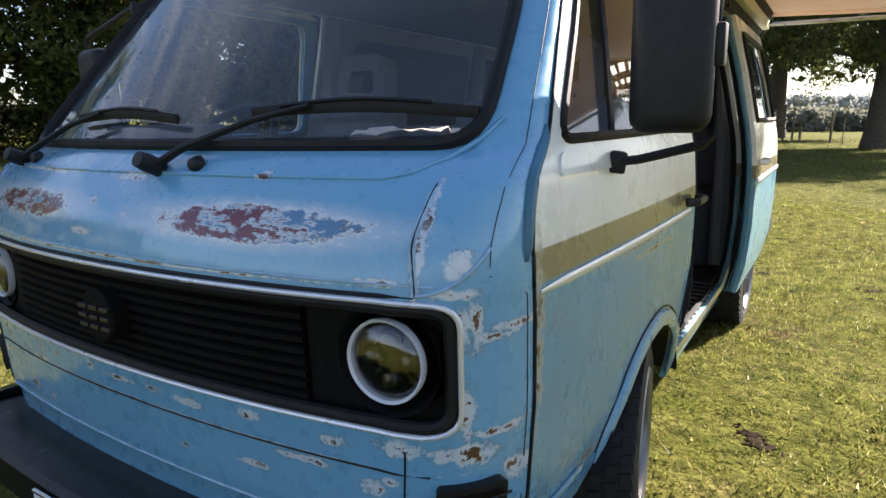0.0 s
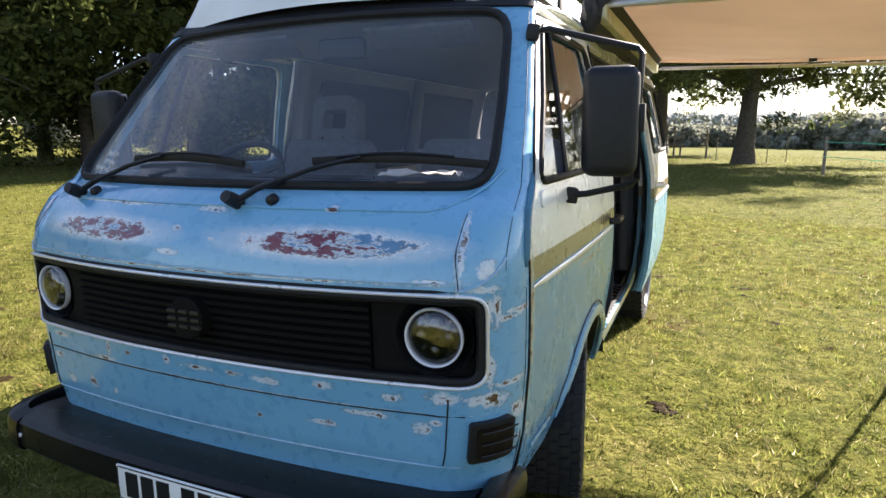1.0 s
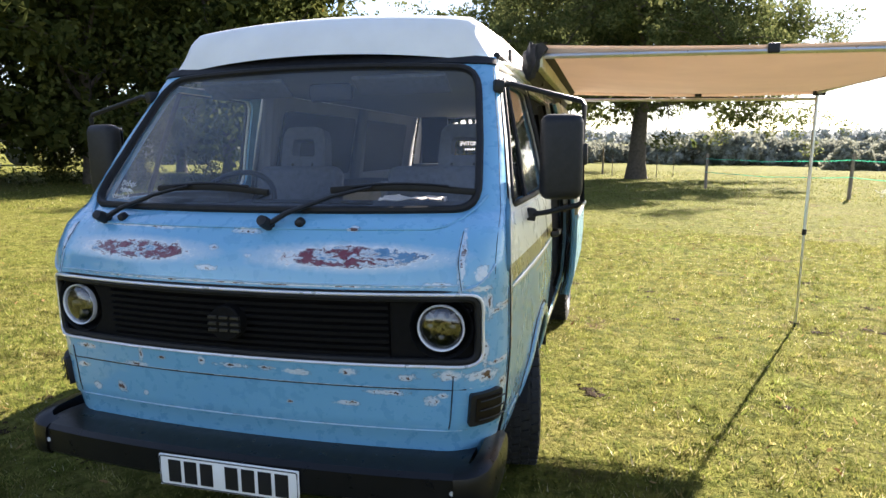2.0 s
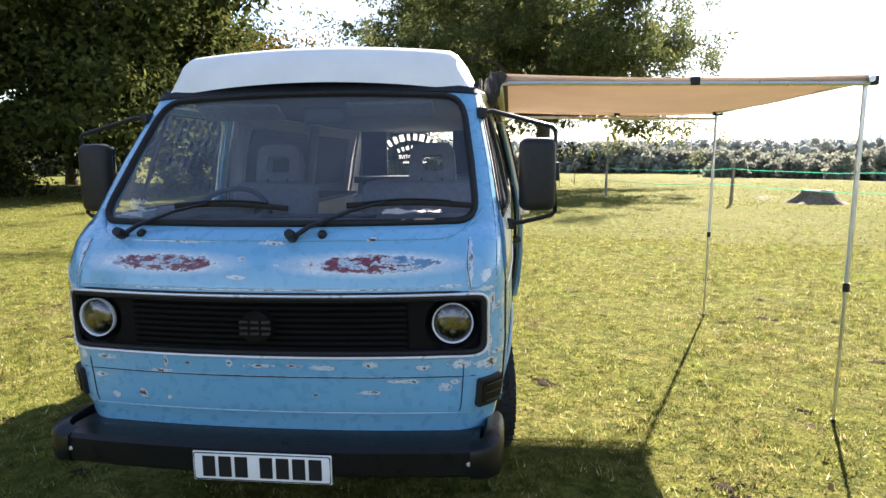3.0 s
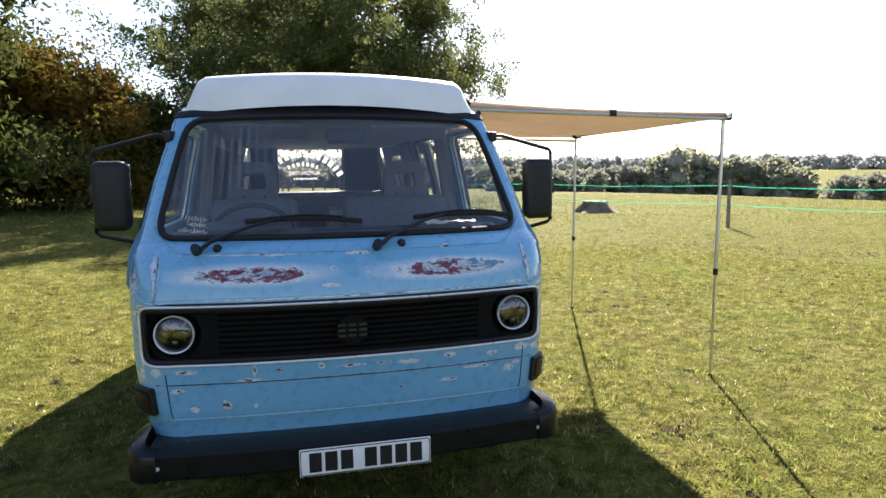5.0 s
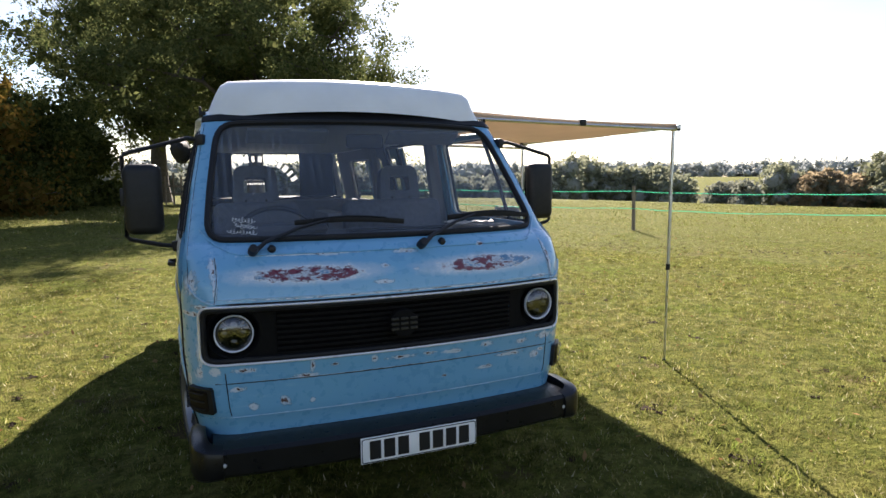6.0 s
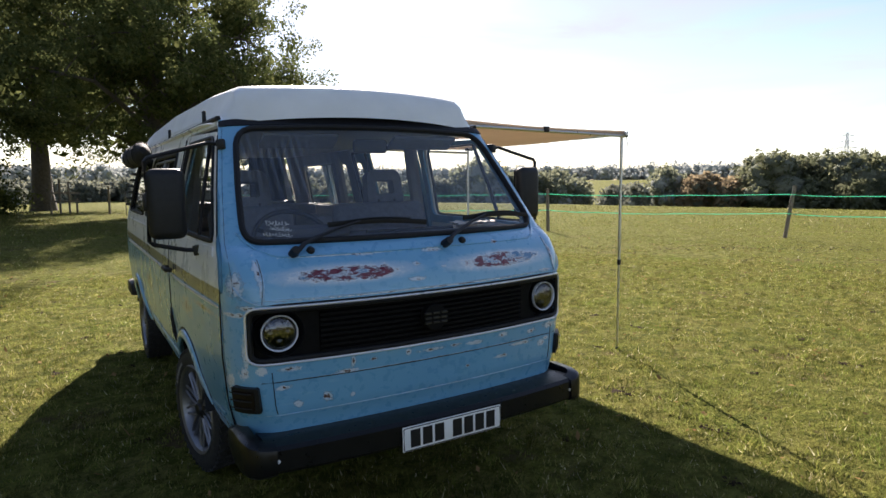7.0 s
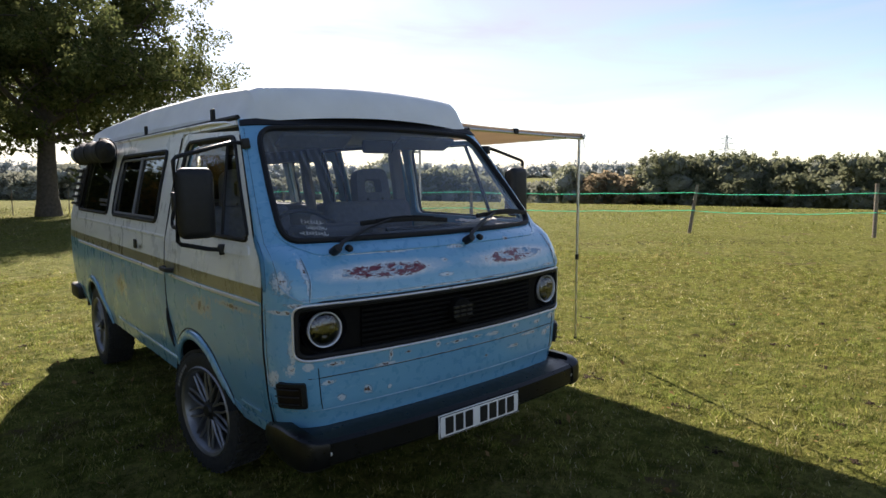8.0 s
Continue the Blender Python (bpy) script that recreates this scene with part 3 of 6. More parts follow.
def ground_z(x, y):
    """The height of the field: almost level, falling off behind and rising to low hills far away."""
    x, y = np.asarray(x, float), np.asarray(y, float)
    d = np.hypot(x, y)
    z = -0.025 * (1 - np.clip(x, -1.2, 1.2) / 1.2)
    z = z - 0.20 * step(14, 42, y) * step(-40, -10, x)
    z = z - 1.2 * step(25, 75, x)
    z = z - 1.5 * step(52, 110, d) + 7.5 * step(230, 620, d)
    z = z + (0.020 * np.sin(x * 0.9 + 1.3) * np.cos(y * 0.7) + 0.012 * np.sin(x * 2.3 - y * 1.9)) * step(3.2, 7, d)
    return z


def axis_steps(reach):
    a = list(np.arange(0, 14, 0.25)) + list(np.arange(14, 60, 1.5)) + list(np.geomspace(60, reach, 40))
    return np.array([-v for v in a[:0:-1]] + a)


gx, gy = axis_steps(1800), axis_steps(1800)
GX, GY = np.meshgrid(gx, gy, indexing="ij")
GZ = ground_z(GX, GY)
nx, ny = GX.shape
idx = np.arange(nx * ny).reshape(nx, ny)
quads = np.stack([idx[:-1, :-1], idx[1:, :-1], idx[1:, 1:], idx[:-1, 1:]], -1).reshape(-1, 4)
tagged(raw("ground", np.stack([GX, GY, GZ], -1).reshape(-1, 3).tolist(), quads.tolist(), M_GRASS, smooth=True),
       "field of short yellow-green grass with bare soil patches", "ground", kind="structure")


def many(name, P, T, material, label, category, parent=None):
    """Triangles or quads from arrays of corners, as one mesh."""
    k = P.shape[1]
    me = bpy.data.meshes.new(name)
    n = P.shape[0]
    me.vertices.add(n * k)
    me.vertices.foreach_set("co", P.reshape(-1).astype(np.float32))
    me.loops.add(n * k)
    me.loops.foreach_set("vertex_index", np.arange(n * k, dtype=np.int32))
    me.polygons.add(n)
    me.polygons.foreach_set("loop_start", np.arange(0, n * k, k, dtype=np.int32))
    me.polygons.foreach_set("loop_total", np.full(n, k, dtype=np.int32))
    me.update(calc_edges=True)
    me.materials.append(material)
    ob = new(name, me)
    if parent is not None:
        ob.parent = parent
    if label:
        tagged(ob, label, category, kind=T)
    return ob


rng = np.random.default_rng(7)


def lumpy(x, y):
    """A cheap patchiness between 0 and 1."""
    return 0.5 + 0.25 * (np.sin(x * 1.7 + np.sin(y * 1.1) * 2) * np.cos(y * 1.9 + np.sin(x * 0.8) * 2) + np.sin(x * 4.3 + 1.7 * np.sin(y * 3.1)) * np.cos(y * 3.7 + x))


# small bare patches in the turf: place, radius
PATCH = [(2.5 + 9.5 * (2 * rng.random() - 1), 1.5 + 9.5 * (2 * rng.random() - 1), 0.02 + 0.05 * rng.random() ** 2.2) for _ in range(520)]
PATCH = [(x, y, r) for x, y, r in PATCH if not (abs(x) < 1.0 and -0.2 < y < 4.7)]


def off_patches(x, y):
    keep = np.ones(len(x), bool)
    for cx, cy, r in PATCH:
        keep &= (x - cx) ** 2 + ((y - cy) * 1.5) ** 2 > (r * 0.55) ** 2
    return keep


def bare_patches():
    """Ragged low discs of soil, as triangles round their middles."""
    out = []
    for cx, cy, r in PATCH:
        n = 14
        a = np.arange(n) * 2 * np.pi / n
        q = r * (0.35 + 0.9 * rng.random(n))
        x, y = cx + q * np.cos(a), cy + q * np.sin(a) / 1.5
        p = np.stack([x, y, ground_z(x, y) + 0.004], -1)
        m = np.array([cx, cy, float(ground_z(cx, cy)) + 0.009])
        out.append(np.stack([np.broadcast_to(m, (n, 3)), p, np.roll(p, -1, 0)], 1))
    return np.concatenate(out)


def grass(count, spread, low, high):
    r = np.sqrt(rng.random(count)) * spread
    if spread > 30:
        r = 16.5 + (spread - 16.5) * rng.random(count) ** 0.8
    elif spread > 10:
        r = 6.5 + (spread - 6.5) * rng.random(count) ** 0.75
    a = rng.random(count) * 2 * np.pi
    x, y = 2.0 + r * np.cos(a), 2.0 + r * np.sin(a)
    keep = (y > -3.4) | (spread > 10)
    keep &= rng.random(count) < 0.10 + 1.1 * lumpy(x * 2.3, y * 2.3) ** 1.5 + 0.3 * lumpy(x, y)
    if spread < 10:
        keep &= off_patches(x, y)
    x, y = x[keep], y[keep]
    n = len(x)
    h = low + (high - low) * rng.random(n) ** 2 * (0.25 + lumpy(x * 1.3, y * 1.3) * 0.5 + 1.5 * lumpy(x * 4.1, y * 4.1) ** 2)
    t = rng.random(n) * 2 * np.pi
    w = 0.0021 + 0.0025 * rng.random(n) + h * 0.024 + (0.012 if spread > 30 else 0.0)
    lean, b = h * (0.2 + 0.9 * rng.random(n)), rng.random(n) * 2 * np.pi
    z = ground_z(x, y)
    P = np.empty((n, 3, 3))
    P[:, 0] = np.stack([x - w * np.cos(t), y - w * np.sin(t), z - 0.004], -1)
    P[:, 1] = np.stack([x + w * np.cos(t), y + w * np.sin(t), z - 0.004], -1)
    P[:, 2] = np.stack([x + lean * np.cos(b), y + lean * np.sin(b), z + h], -1)
    return P


def tufts(count, spread, blades, tall=1.0):
    """Little clumps that stand above the trodden turf."""
    r, a = np.sqrt(rng.random(count)) * spread, rng.random(count) * 2 * np.pi
    cx, cy = 2.0 + r * np.cos(a), 2.0 + r * np.sin(a)
    keep = lumpy(cx * 0.7 + 3, cy * 0.7) > 0.45
    cx, cy = np.repeat(cx[keep], blades), np.repeat(cy[keep], blades)
    n = len(cx)
    q, b = np.abs(rng.normal(size=n)) * 0.035 * (0.6 + 0.4 * tall), rng.random(n) * 2 * np.pi
    x, y = cx + q * np.cos(b), cy + q * np.sin(b)
    h, w, t = tall * (0.012 + 0.032 * rng.random(n) ** 1.5), 0.002 + 0.002 * rng.random(n), rng.random(n) * 2 * np.pi
    z = ground_z(x, y)
    out = 0.3 + 0.9 * rng.random(n)
    return np.stack([np.stack([x - w * np.cos(t), y - w * np.sin(t), z - 0.004], -1), np.stack([x + w * np.cos(t), y + w * np.sin(t), z - 0.004], -1),
                     np.stack([x + h * out * np.cos(b), y + h * out * np.sin(b), z + h], -1)], 1)


many("grass", np.concatenate([grass(720000, 8.0, 0.010, 0.042), grass(360000, 20.0, 0.012, 0.055), grass(170000, 46.0, 0.03, 0.10), tufts(9000, 9.0, 26), tufts(9000, 20.0, 16), tufts(2600, 13.0, 40, 1.3), tufts(9000, 32.0, 12, 2.0)]), "stuff", M_BLADES, "short trodden yellow-green grass blades of the field", "grass")


def scattered(count, size):
    """Places gathered in loose patches, with a size for each."""
    c = np.array([(x, y) for x, y, r in PATCH])
    k = rng.integers(0, len(c), count)
    p = c[k] + rng.normal(size=(count, 2)) * np.array([0.8 * r for x, y, r in PATCH])[k][:, None]
    return p[:, 0], p[:, 1], size * (0.35 + rng.random(count) ** 2)


def clods(count):
    """Small trodden lumps of soil, eight-sided."""
    x, y, s = scattered(count, 0.014)
    k = count // 14
    x[:k] = 7.0 + 8.0 * rng.random(k)
    y[:k] = 9.6 - 0.75 * (x[:k] - 7.0) + rng.normal(size=k) * 0.45
    s[:k] *= 1.8
    z = ground_z(x, y)
    d = np.array([(1, 0, 0), (0, 1, 0), (-1, 0, 0), (0, -1, 0), (0, 0, 0.45), (0, 0, -0.4)], float)
    v = d[None] * (0.6 + 0.8 * rng.random((count, 6, 1))) * s[:, None, None] + np.stack([x, y, z + s * 0.10 + 0.004], -1)[:, None]
    tri = [(0, 1, 4), (1, 2, 4), (2, 3, 4), (3, 0, 4)]
    return np.concatenate([v[:, t] for t in tri])


def dead_leaves(count):
    x, y, s = scattered(count, 0.022)
    x, y = x + rng.normal(size=count) * 0.5, y + rng.normal(size=count) * 0.5
    a = rng.random(count) * 2 * np.pi
    z = ground_z(x, y) + 0.02
    u = np.stack([np.cos(a), np.sin(a), 0.5 * rng.normal(size=count)], -1) * s[:, None]
    w = np.stack([-np.sin(a), np.cos(a), 0.5 * rng.normal(size=count)], -1) * s[:, None] * 0.5
    p = np.stack([x, y, z], -1)
    return np.stack([p - u, p + w, p + u, p - w], 1)


many("bare_soil", bare_patches(), "stuff", M_BARE, "small bare brown patches in the turf", "soil")
many("soil_clods", clods(9000), "stuff", M_CLOD, "loose brown soil lumps in trodden bare patches", "soil")
many("fallen_leaves", dead_leaves(2600), "stuff", M_DEADLEAF, "dry brown leaves lying in the grass", "leaves")


# ---- the camper van: nose at y = 0, tail towards +y ----
def side_w(z):
    return float(np.interp(z, [0.28, 0.42, 0.60, 0.80, 1.05, 1.20, 1.50, 1.80, 1.90], [0.83, 0.865, 0.905, 0.92, 0.92, 0.908, 0.845, 0.770, 0.735]))


def nose_y(z):
    return float(np.interp(z, [0.30, 0.44, 0.50, 0.545, 0.56, 0.66, 0.77, 1.03, 1.11, 1.15, 1.20, 1.235, 1.262, 1.80, 1.88], [0.03, -0.02, -0.032, -0.038, -0.048, -0.058, -0.070, -0.088, -0.070, -0.044, -0.006, 0.026, 0.062, 0.575, 0.66]))


def bow(z):
    return float(np.interp(z, [0.45, 0.60, 0.77, 1.03, 1.12, 1.20, 1.262, 1.50, 1.80], [0.052, 0.058, 0.072, 0.090, 0.088, 0.095, 0.135, 0.115, 0.080]))


def corner_r(z):
    return float(np.interp(z, [0.4, 1.0, 1.12, 1.25, 1.8], [0.19, 0.19, 0.155, 0.105, 0.085]))


def narrow(y):
    """How far the flanks draw in towards the nose."""
    return 0.030 * max(0.0, (1.05 - y) / 0.95) ** 1.6


def corner_d(z):
    """How deep the front corner runs back, which is less up the windscreen pillars."""
    return float(np.interp(z, [0.4, 1.0, 1.12, 1.25, 1.5, 1.8], [0.205, 0.205, 0.175, 0.095, 0.050, 0.040]))


def nose(s, z, lift=0.0):
    """The front skin: s runs across the nose, round the corner at 0.8 to 1.0, and on along the side."""
    w, r, q = side_w(z) - narrow(0.1 if z < 1.2 else 0.1 + (z - 1.2) * 0.8) + lift, corner_r(z) + lift, abs(s)
    xc = w - r
    f = nose_y(z) - lift
    b = bow(z)
    if q <= 0.8:
        x = q / 0.8 * xc
        y = f + b * (x / 0.78) ** 2.2
    else:
        y0 = f + b * (xc / 0.78) ** 2.2
        p = min(1.0, (q - 0.8) / 0.2) * math.pi / 2
        x, y = xc + r * math.sin(p), y0 + (corner_d(z) + lift) * (1 - math.cos(p)) + max(0.0, q - 1.0)
    return (math.copysign(x, s), y, z)


def door_y(z):
    return nose(1.0, z)[1]


BACK = 4.58


def flank(sign, lift=0.0):
    """The side skin by (y, z), drawn in towards the tail."""
    def f(y, z):
        w = side_w(z) + lift - 0.015 * max(0.0, (y - 4.0) / 0.6) ** 2 - narrow(y)
        return (sign * w, y, z)
    return f


def arch(cy, r, a0, a1, cz=0.30, n=16):
    return [(cy + r * math.cos(radians(a0 + (a1 - a0) * i / n)), cz + r * math.sin(radians(a0 + (a1 - a0) * i / n))) for i in range(n + 1)]


FRONT_AXLE, REAR_AXLE, HUB = 1.03, 3.64, 0.302
van = thing("camper_van", "worn blue and cream camper van with raised white roof", "van", pose(0.018, 0, 0, 0, -0.7, 0))
ZS = [0.5, 0.545, 0.56, 0.6, 0.68, 0.77, 0.85, 0.95, 1.03, 1.06, 1.09, 1.12, 1.15, 1.175, 1.20, 1.22, 1.235, 1.25, 1.262, 1.3, 1.35, 1.4, 1.45, 1.5, 1.55, 1.6, 1.65, 1.7, 1.75, 1.8]
SS = [sg * v for sg in (-1, 1) for v in (0.8125, 0.8375, 0.8625, 0.8875)] + [i * 0.08 for i in range(-10, 11)] + [sg * v for sg in (-1, 1) for v in (0.825, 0.85, 0.875, 0.9, 0.925, 0.95, 0.975)]

# front skin with the grille and windscreen openings
def arched(loop, lift=0.022):
    """Raises the top edge of a windscreen outline in a shallow arch."""
    return [(u, v + lift * (1 - (u / 0.83) ** 2) * max(0.0, (v - 1.27) / 0.51)) for u, v in dense(loop, 0.06)]


WS = arched(rounded([(-0.822, 1.268), (0.822, 1.268), (0.822, 1.780), (-0.822, 1.780)], [0.09, 0.09, 0.10, 0.10], 6))
GR = rounded([(-0.893, 0.785), (0.893, 0.785), (0.893, 1.020), (-0.893, 1.020)], 0.045, 5)
skin = [(-0.97, 0.40), (0.97, 0.40), (0.998, 0.55), (0.998, 1.83), (-0.998, 1.83), (-0.998, 0.55)]
part("front_panel", panel([skin, WS, GR], nose, SS, ZS, 0.012), M_FRONT, van, "blue front panel with red primer showing through rubbed patches")


def along(shape, pts, lift=0.0):
    return [shape(u, v, lift) if lift or shape is nose else shape(u, v) for u, v in pts]


# pressed seams of the front
M_WORN = plain("rubbed_pale_blue", (0.30, 0.46, 0.60), 0.4, 0, 0.35, 30)
for zz in (0.706, 0.563, 1.048):
    part("seam", tube([nose(-0.86 + 0.043 * i, zz, 0.0005) for i in range(41)], 0.0025, 0.002, n=6), M_RUBBER if zz == 0.706 else M_WORN, van)
for sg in (-1, 1):
    part("seam", tube([nose(sg * 0.83, 0.57 + 0.02 * i, 0.0008) for i in range(10)], 0.002, 0.002, n=6), M_RUBBER, van)
    part("seam", tube([nose(sg * (0.8415 - 0.003 * i), 1.032 + 0.0125 * i, 0.0005) for i in range(15)], 0.0065, 0.003, n=6, taper=[1.2, 0.7, 1.1, 0.8, 1.3, 0.9, 1.0, 0.6, 1.2, 0.9, 1.1, 0.7, 1.0, 0.8, 0.4]), M_WORN, van)
    part("seam", tube([nose(sg * (0.8415 - 0.003 * i), 1.032 + 0.0125 * i, 0.0030) for i in range(15)], 0.0016, 0.0016, n=6), M_RUBBER, van)
    part("seam", tube([nose(sg * (0.8415 + 0.0075 * i), 1.034 + 0.0006 * i * i, 0.0012) for i in range(12)], 0.004, 0.003, n=6), M_WORN, van)
for sg in (-1, 1):
    for z0, z1 in ((0.47, 0.62), (0.70, 1.06), (1.075, 1.20), (1.215, 1.42), (1.43, 1.78)):
        part("seam", tube([nose(sg * (0.925 if z > 1.05 else 0.985), z, 0.0006) for z in np.linspace(z0, z1, 9)], 0.0009, 0.0009, n=5), M_RUBBER, van)
# the ledge pressed round the windscreen
part("seam", tube([nose(-0.86 + 0.043 * i, 1.213 + 0.10 * max(0.0, abs(-0.86 + 0.043 * i) - 0.70) ** 1.5 / 0.064, 0.001) for i in range(41)], 0.006, 0.005, n=6), M_FRONT, van)
part("seam", tube([nose(-0.86 + 0.043 * i, 1.213 + 0.10 * max(0.0, abs(-0.86 + 0.043 * i) - 0.70) ** 1.5 / 0.064, 0.006) for i in range(41)], 0.0009, 0.0009, n=5), M_WORN, van)

part("windscreen", panel([arched(rounded([(-0.815, 1.275), (0.815, 1.275), (0.815, 1.773), (-0.815, 1.773)], 0.085, 6))], nose, SS, ZS), M_SCREEN, van, "large curved windscreen glass")
part("windscreen_seal", tube(along(nose, dense(WS, 0.03), 0.004), 0.014, 0.017, closed=True, n=8, up=(0, -0.8, 0.6)), M_RUBBER, van, "black rubber seal round the windscreen")
def strip_top(u):
    return 1.822 + 0.050 * (1 - (u / 0.95) ** 2)


strip = [(-0.95 + 0.05 * i, 1.797 + 0.022 * (1 - ((-0.95 + 0.05 * i) / 0.95) ** 2)) for i in range(39)] + [(0.95 - 0.05 * i, strip_top(0.95 - 0.05 * i)) for i in range(39)]
part("header_strip", panel([strip], lambda u, v: nose(u, v, 0.010), SS, [1.81, 1.83, 1.85], 0.012), M_RUBBER, van, "black rubber strip under the roof")

# bright trim round the grille, and the dark shut line above it
part("hood_gap", tube([nose(-0.84 + 0.042 * i, 1.0295, 0.0005) for i in range(41)], 0.004, 0.004, n=6, taper=[0.3] + [1.0] * 39 + [0.3]), M_RUBBER, van, "dark shut line above the grille")
part("grille_trim", tube(along(nose, dense(GR, 0.03), 0.004), 0.0052, 0.0055, closed=True, n=8, up=(0, -1, 0.05)), M_CHROME, van, "bright metal trim round the grille")
part("grille_rebate", tube(along(nose, dense(rounded([(-0.883, 0.798), (0.883, 0.798), (0.883, 1.007), (-0.883, 1.007)], 0.035, 5), 0.03), -0.006), 0.012, 0.01, closed=True, n=8, up=(0, -1, 0.05)), M_RUBBER, van)


def recessed(d):
    def f(s, z):
        x, y, zz = nose(s, z)
        return (x * 0.995, y + d, zz)
    return f


LAMPX, LAMPZ = 0.797, 0.908
hole = lambda sg: [(sg * (LAMPX - 0.012) + 0.098 * math.cos(2 * math.pi * i / 32), LAMPZ + 0.098 * math.sin(2 * math.pi * i / 32)) for i in range(32)]
grille = part("grille", panel([rounded([(-0.890, 0.787), (0.890, 0.787), (0.890, 1.018), (-0.890, 1.018)], 0.04, 5),
                               rounded([(-0.615, 0.800), (0.615, 0.800), (0.615, 1.004), (-0.615, 1.004)], 0.012, 2), hole(-1), hole(1)], recessed(0.028), SS, [0.8, 0.85, 0.9, 0.95, 1.0], 0.006),
              M_GRILLE, van, "matt black slatted grille")
part("grille_back", panel([[(-0.62, 0.78), (0.62, 0.78), (0.62, 1.01), (-0.62, 1.01)]], recessed(0.055), SS, [0.9]), M_GRILLE, grille)
for i in range(9):
    zz = 0.813 + i * 0.0225
    bm = bmesh.new()
    top = []
    for j in range(29):
        s = -0.613 + 1.226 * j / 28
        x, y, _ = recessed(0.016)(s, zz)
        ring = [bm.verts.new((x, y + dy, zz + dz)) for dy, dz in ((0.0, -0.006), (-0.001, 0.005), (0.03, 0.012), (0.03, 0.0))]
        if top:
            for k in range(4):
                bm.faces.new((top[k], top[(k + 1) % 4], ring[(k + 1) % 4], ring[k]))
        top = ring
    bmesh.ops.recalc_face_normals(bm, faces=bm.faces[:])
    part("slat", bm, M_GRILLE, grille, smooth=0)
# round badge: a plain disc with three plain bars
badge = part("badge", lathe(bmesh.new(), [(0.0, -0.012), (0.055, -0.012), (0.060, -0.008), (0.060, 0.030), (0.0, 0.030)], 36, pose(-0.015, -0.090, 0.905, 0, 0, 90)), M_GRILLE, grille, "round black badge with raised metal bars")
M_BADGE = plain("dull_metal_badge", (0.06, 0.06, 0.06), 0.4, 0.8, 0.1)
for i, xx in enumerate((-0.047, -0.005, 0.037)):
    bm = bmesh.new()
    for x0, x1, z0, z1 in ((-0.016, 0.016, 0.017, 0.026), (-0.016, 0.016, -0.0045, 0.0045), (-0.016, 0.016, -0.026, -0.017)):
        box(bm, xx - 0.01 + x0, xx - 0.01 + x1, -0.110, -0.098, 0.905 + z0, 0.905 + z1, 0.001, seg=1)
    part("badge_bar", bm, M_BADGE, badge)


def headlamp(sg):
    x0, y0, _ = sg * 0.698, 0.022, 0
    turn = pose(x0, y0, LAMPZ, 0, 0, 90 + sg * 5)
    lamp = part("headlight", lathe(bmesh.new(), [(0.104, -0.020), (0.096, 0.0), (0.090, 0.03), (0.06, 0.06), (0.0, 0.065)], 40, turn), M_PLASTIC, van, "round headlamp with a white ring and clear lens")
    part("lamp_ring", lathe(bmesh.new(), [(0.0705, -0.026), (0.0755, -0.030), (0.077, -0.022), (0.0755, -0.012), (0.070, -0.015)], 48, turn, True), M_RING, lamp, "white ring round the lamp")
    part("reflector", lathe(bmesh.new(), [(0.074, -0.012), (0.070, 0.012), (0.060, 0.026), (0.0, 0.03)], 40, turn), M_PLASTIC, lamp)
    for dy, dz, r in ((0.0, 0.032, 0.027), (-0.036, -0.002, 0.024), (0.036, -0.002, 0.024), (0.0, -0.038, 0.024)):
        bm = lathe(bmesh.new(), [(0.0, -0.022), (r * 0.55, -0.018), (r * 0.9, -0.006), (r, 0.0), (r, 0.03)], 20, turn @ pose(0, dy, dz))
        part("projector", bm, M_REFLECTOR, lamp, "bright projector bowl")
    bm = bmesh.new()
    for a in (45, 135):
        box(bm, 0.0, 0.014, -0.064, 0.064, -0.005, 0.005, 0.002, turn @ pose(0, 0, 0, a))
    part("lamp_cross", bm, M_REFLECTOR, lamp)
    part("lens", lathe(bmesh.new(), [(0.0, -0.038), (0.03, -0.036), (0.05, -0.031), (0.068, -0.022), (0.073, -0.014)], 40, turn), M_LENS, lamp, "clear domed glass")


headlamp(-1)
headlamp(1)


# indicators at the lower corners of the nose
def indicator(sg):
    def f(u, v, d=0.0):
        return nose(sg * u, v, d)
    ring = rounded([(0.868, 0.580), (0.948, 0.580), (0.948, 0.690), (0.868, 0.690)], 0.01, 3)
    base = part("indicator", panel([ring], lambda u, v: nose(sg * u, v, 0.018), [0.82, 0.84, 0.86, 0.88, 0.9, 0.92], [0.64], 0.028), M_PLASTIC, van, "smoked black indicator on the nose corner")
    part("indicator_lens", panel([rounded([(0.880, 0.594), (0.940, 0.594), (0.940, 0.677), (0.880, 0.677)], 0.006, 2)], lambda u, v: nose(sg * u, v, 0.022), [0.86, 0.88, 0.9], [0.64], 0.004), M_AMBER, base, "dark smoked lens")
    for vv in (0.604, 0.636, 0.668):
        part("guard_bar", tube([nose(sg * (0.886 + 0.0062 * i), vv, 0.028) for i in range(11)], 0.0025, n=6), M_PLASTIC, base)


indicator(-1)
indicator(1)

# front bumper: sloped top, square face, wrap-round ends
BPROF = [(0.10, 0.478), (-0.060, 0.488), (-0.100, 0.489), (-0.162, 0.482), (-0.178, 0.468), (-0.178, 0.385), (-0.165, 0.370), (-0.02, 0.365)]


def bumper_at(x):
    return 0.050 * (abs(x) / 0.8) ** 2.4


bm = bmesh.new()
last = None
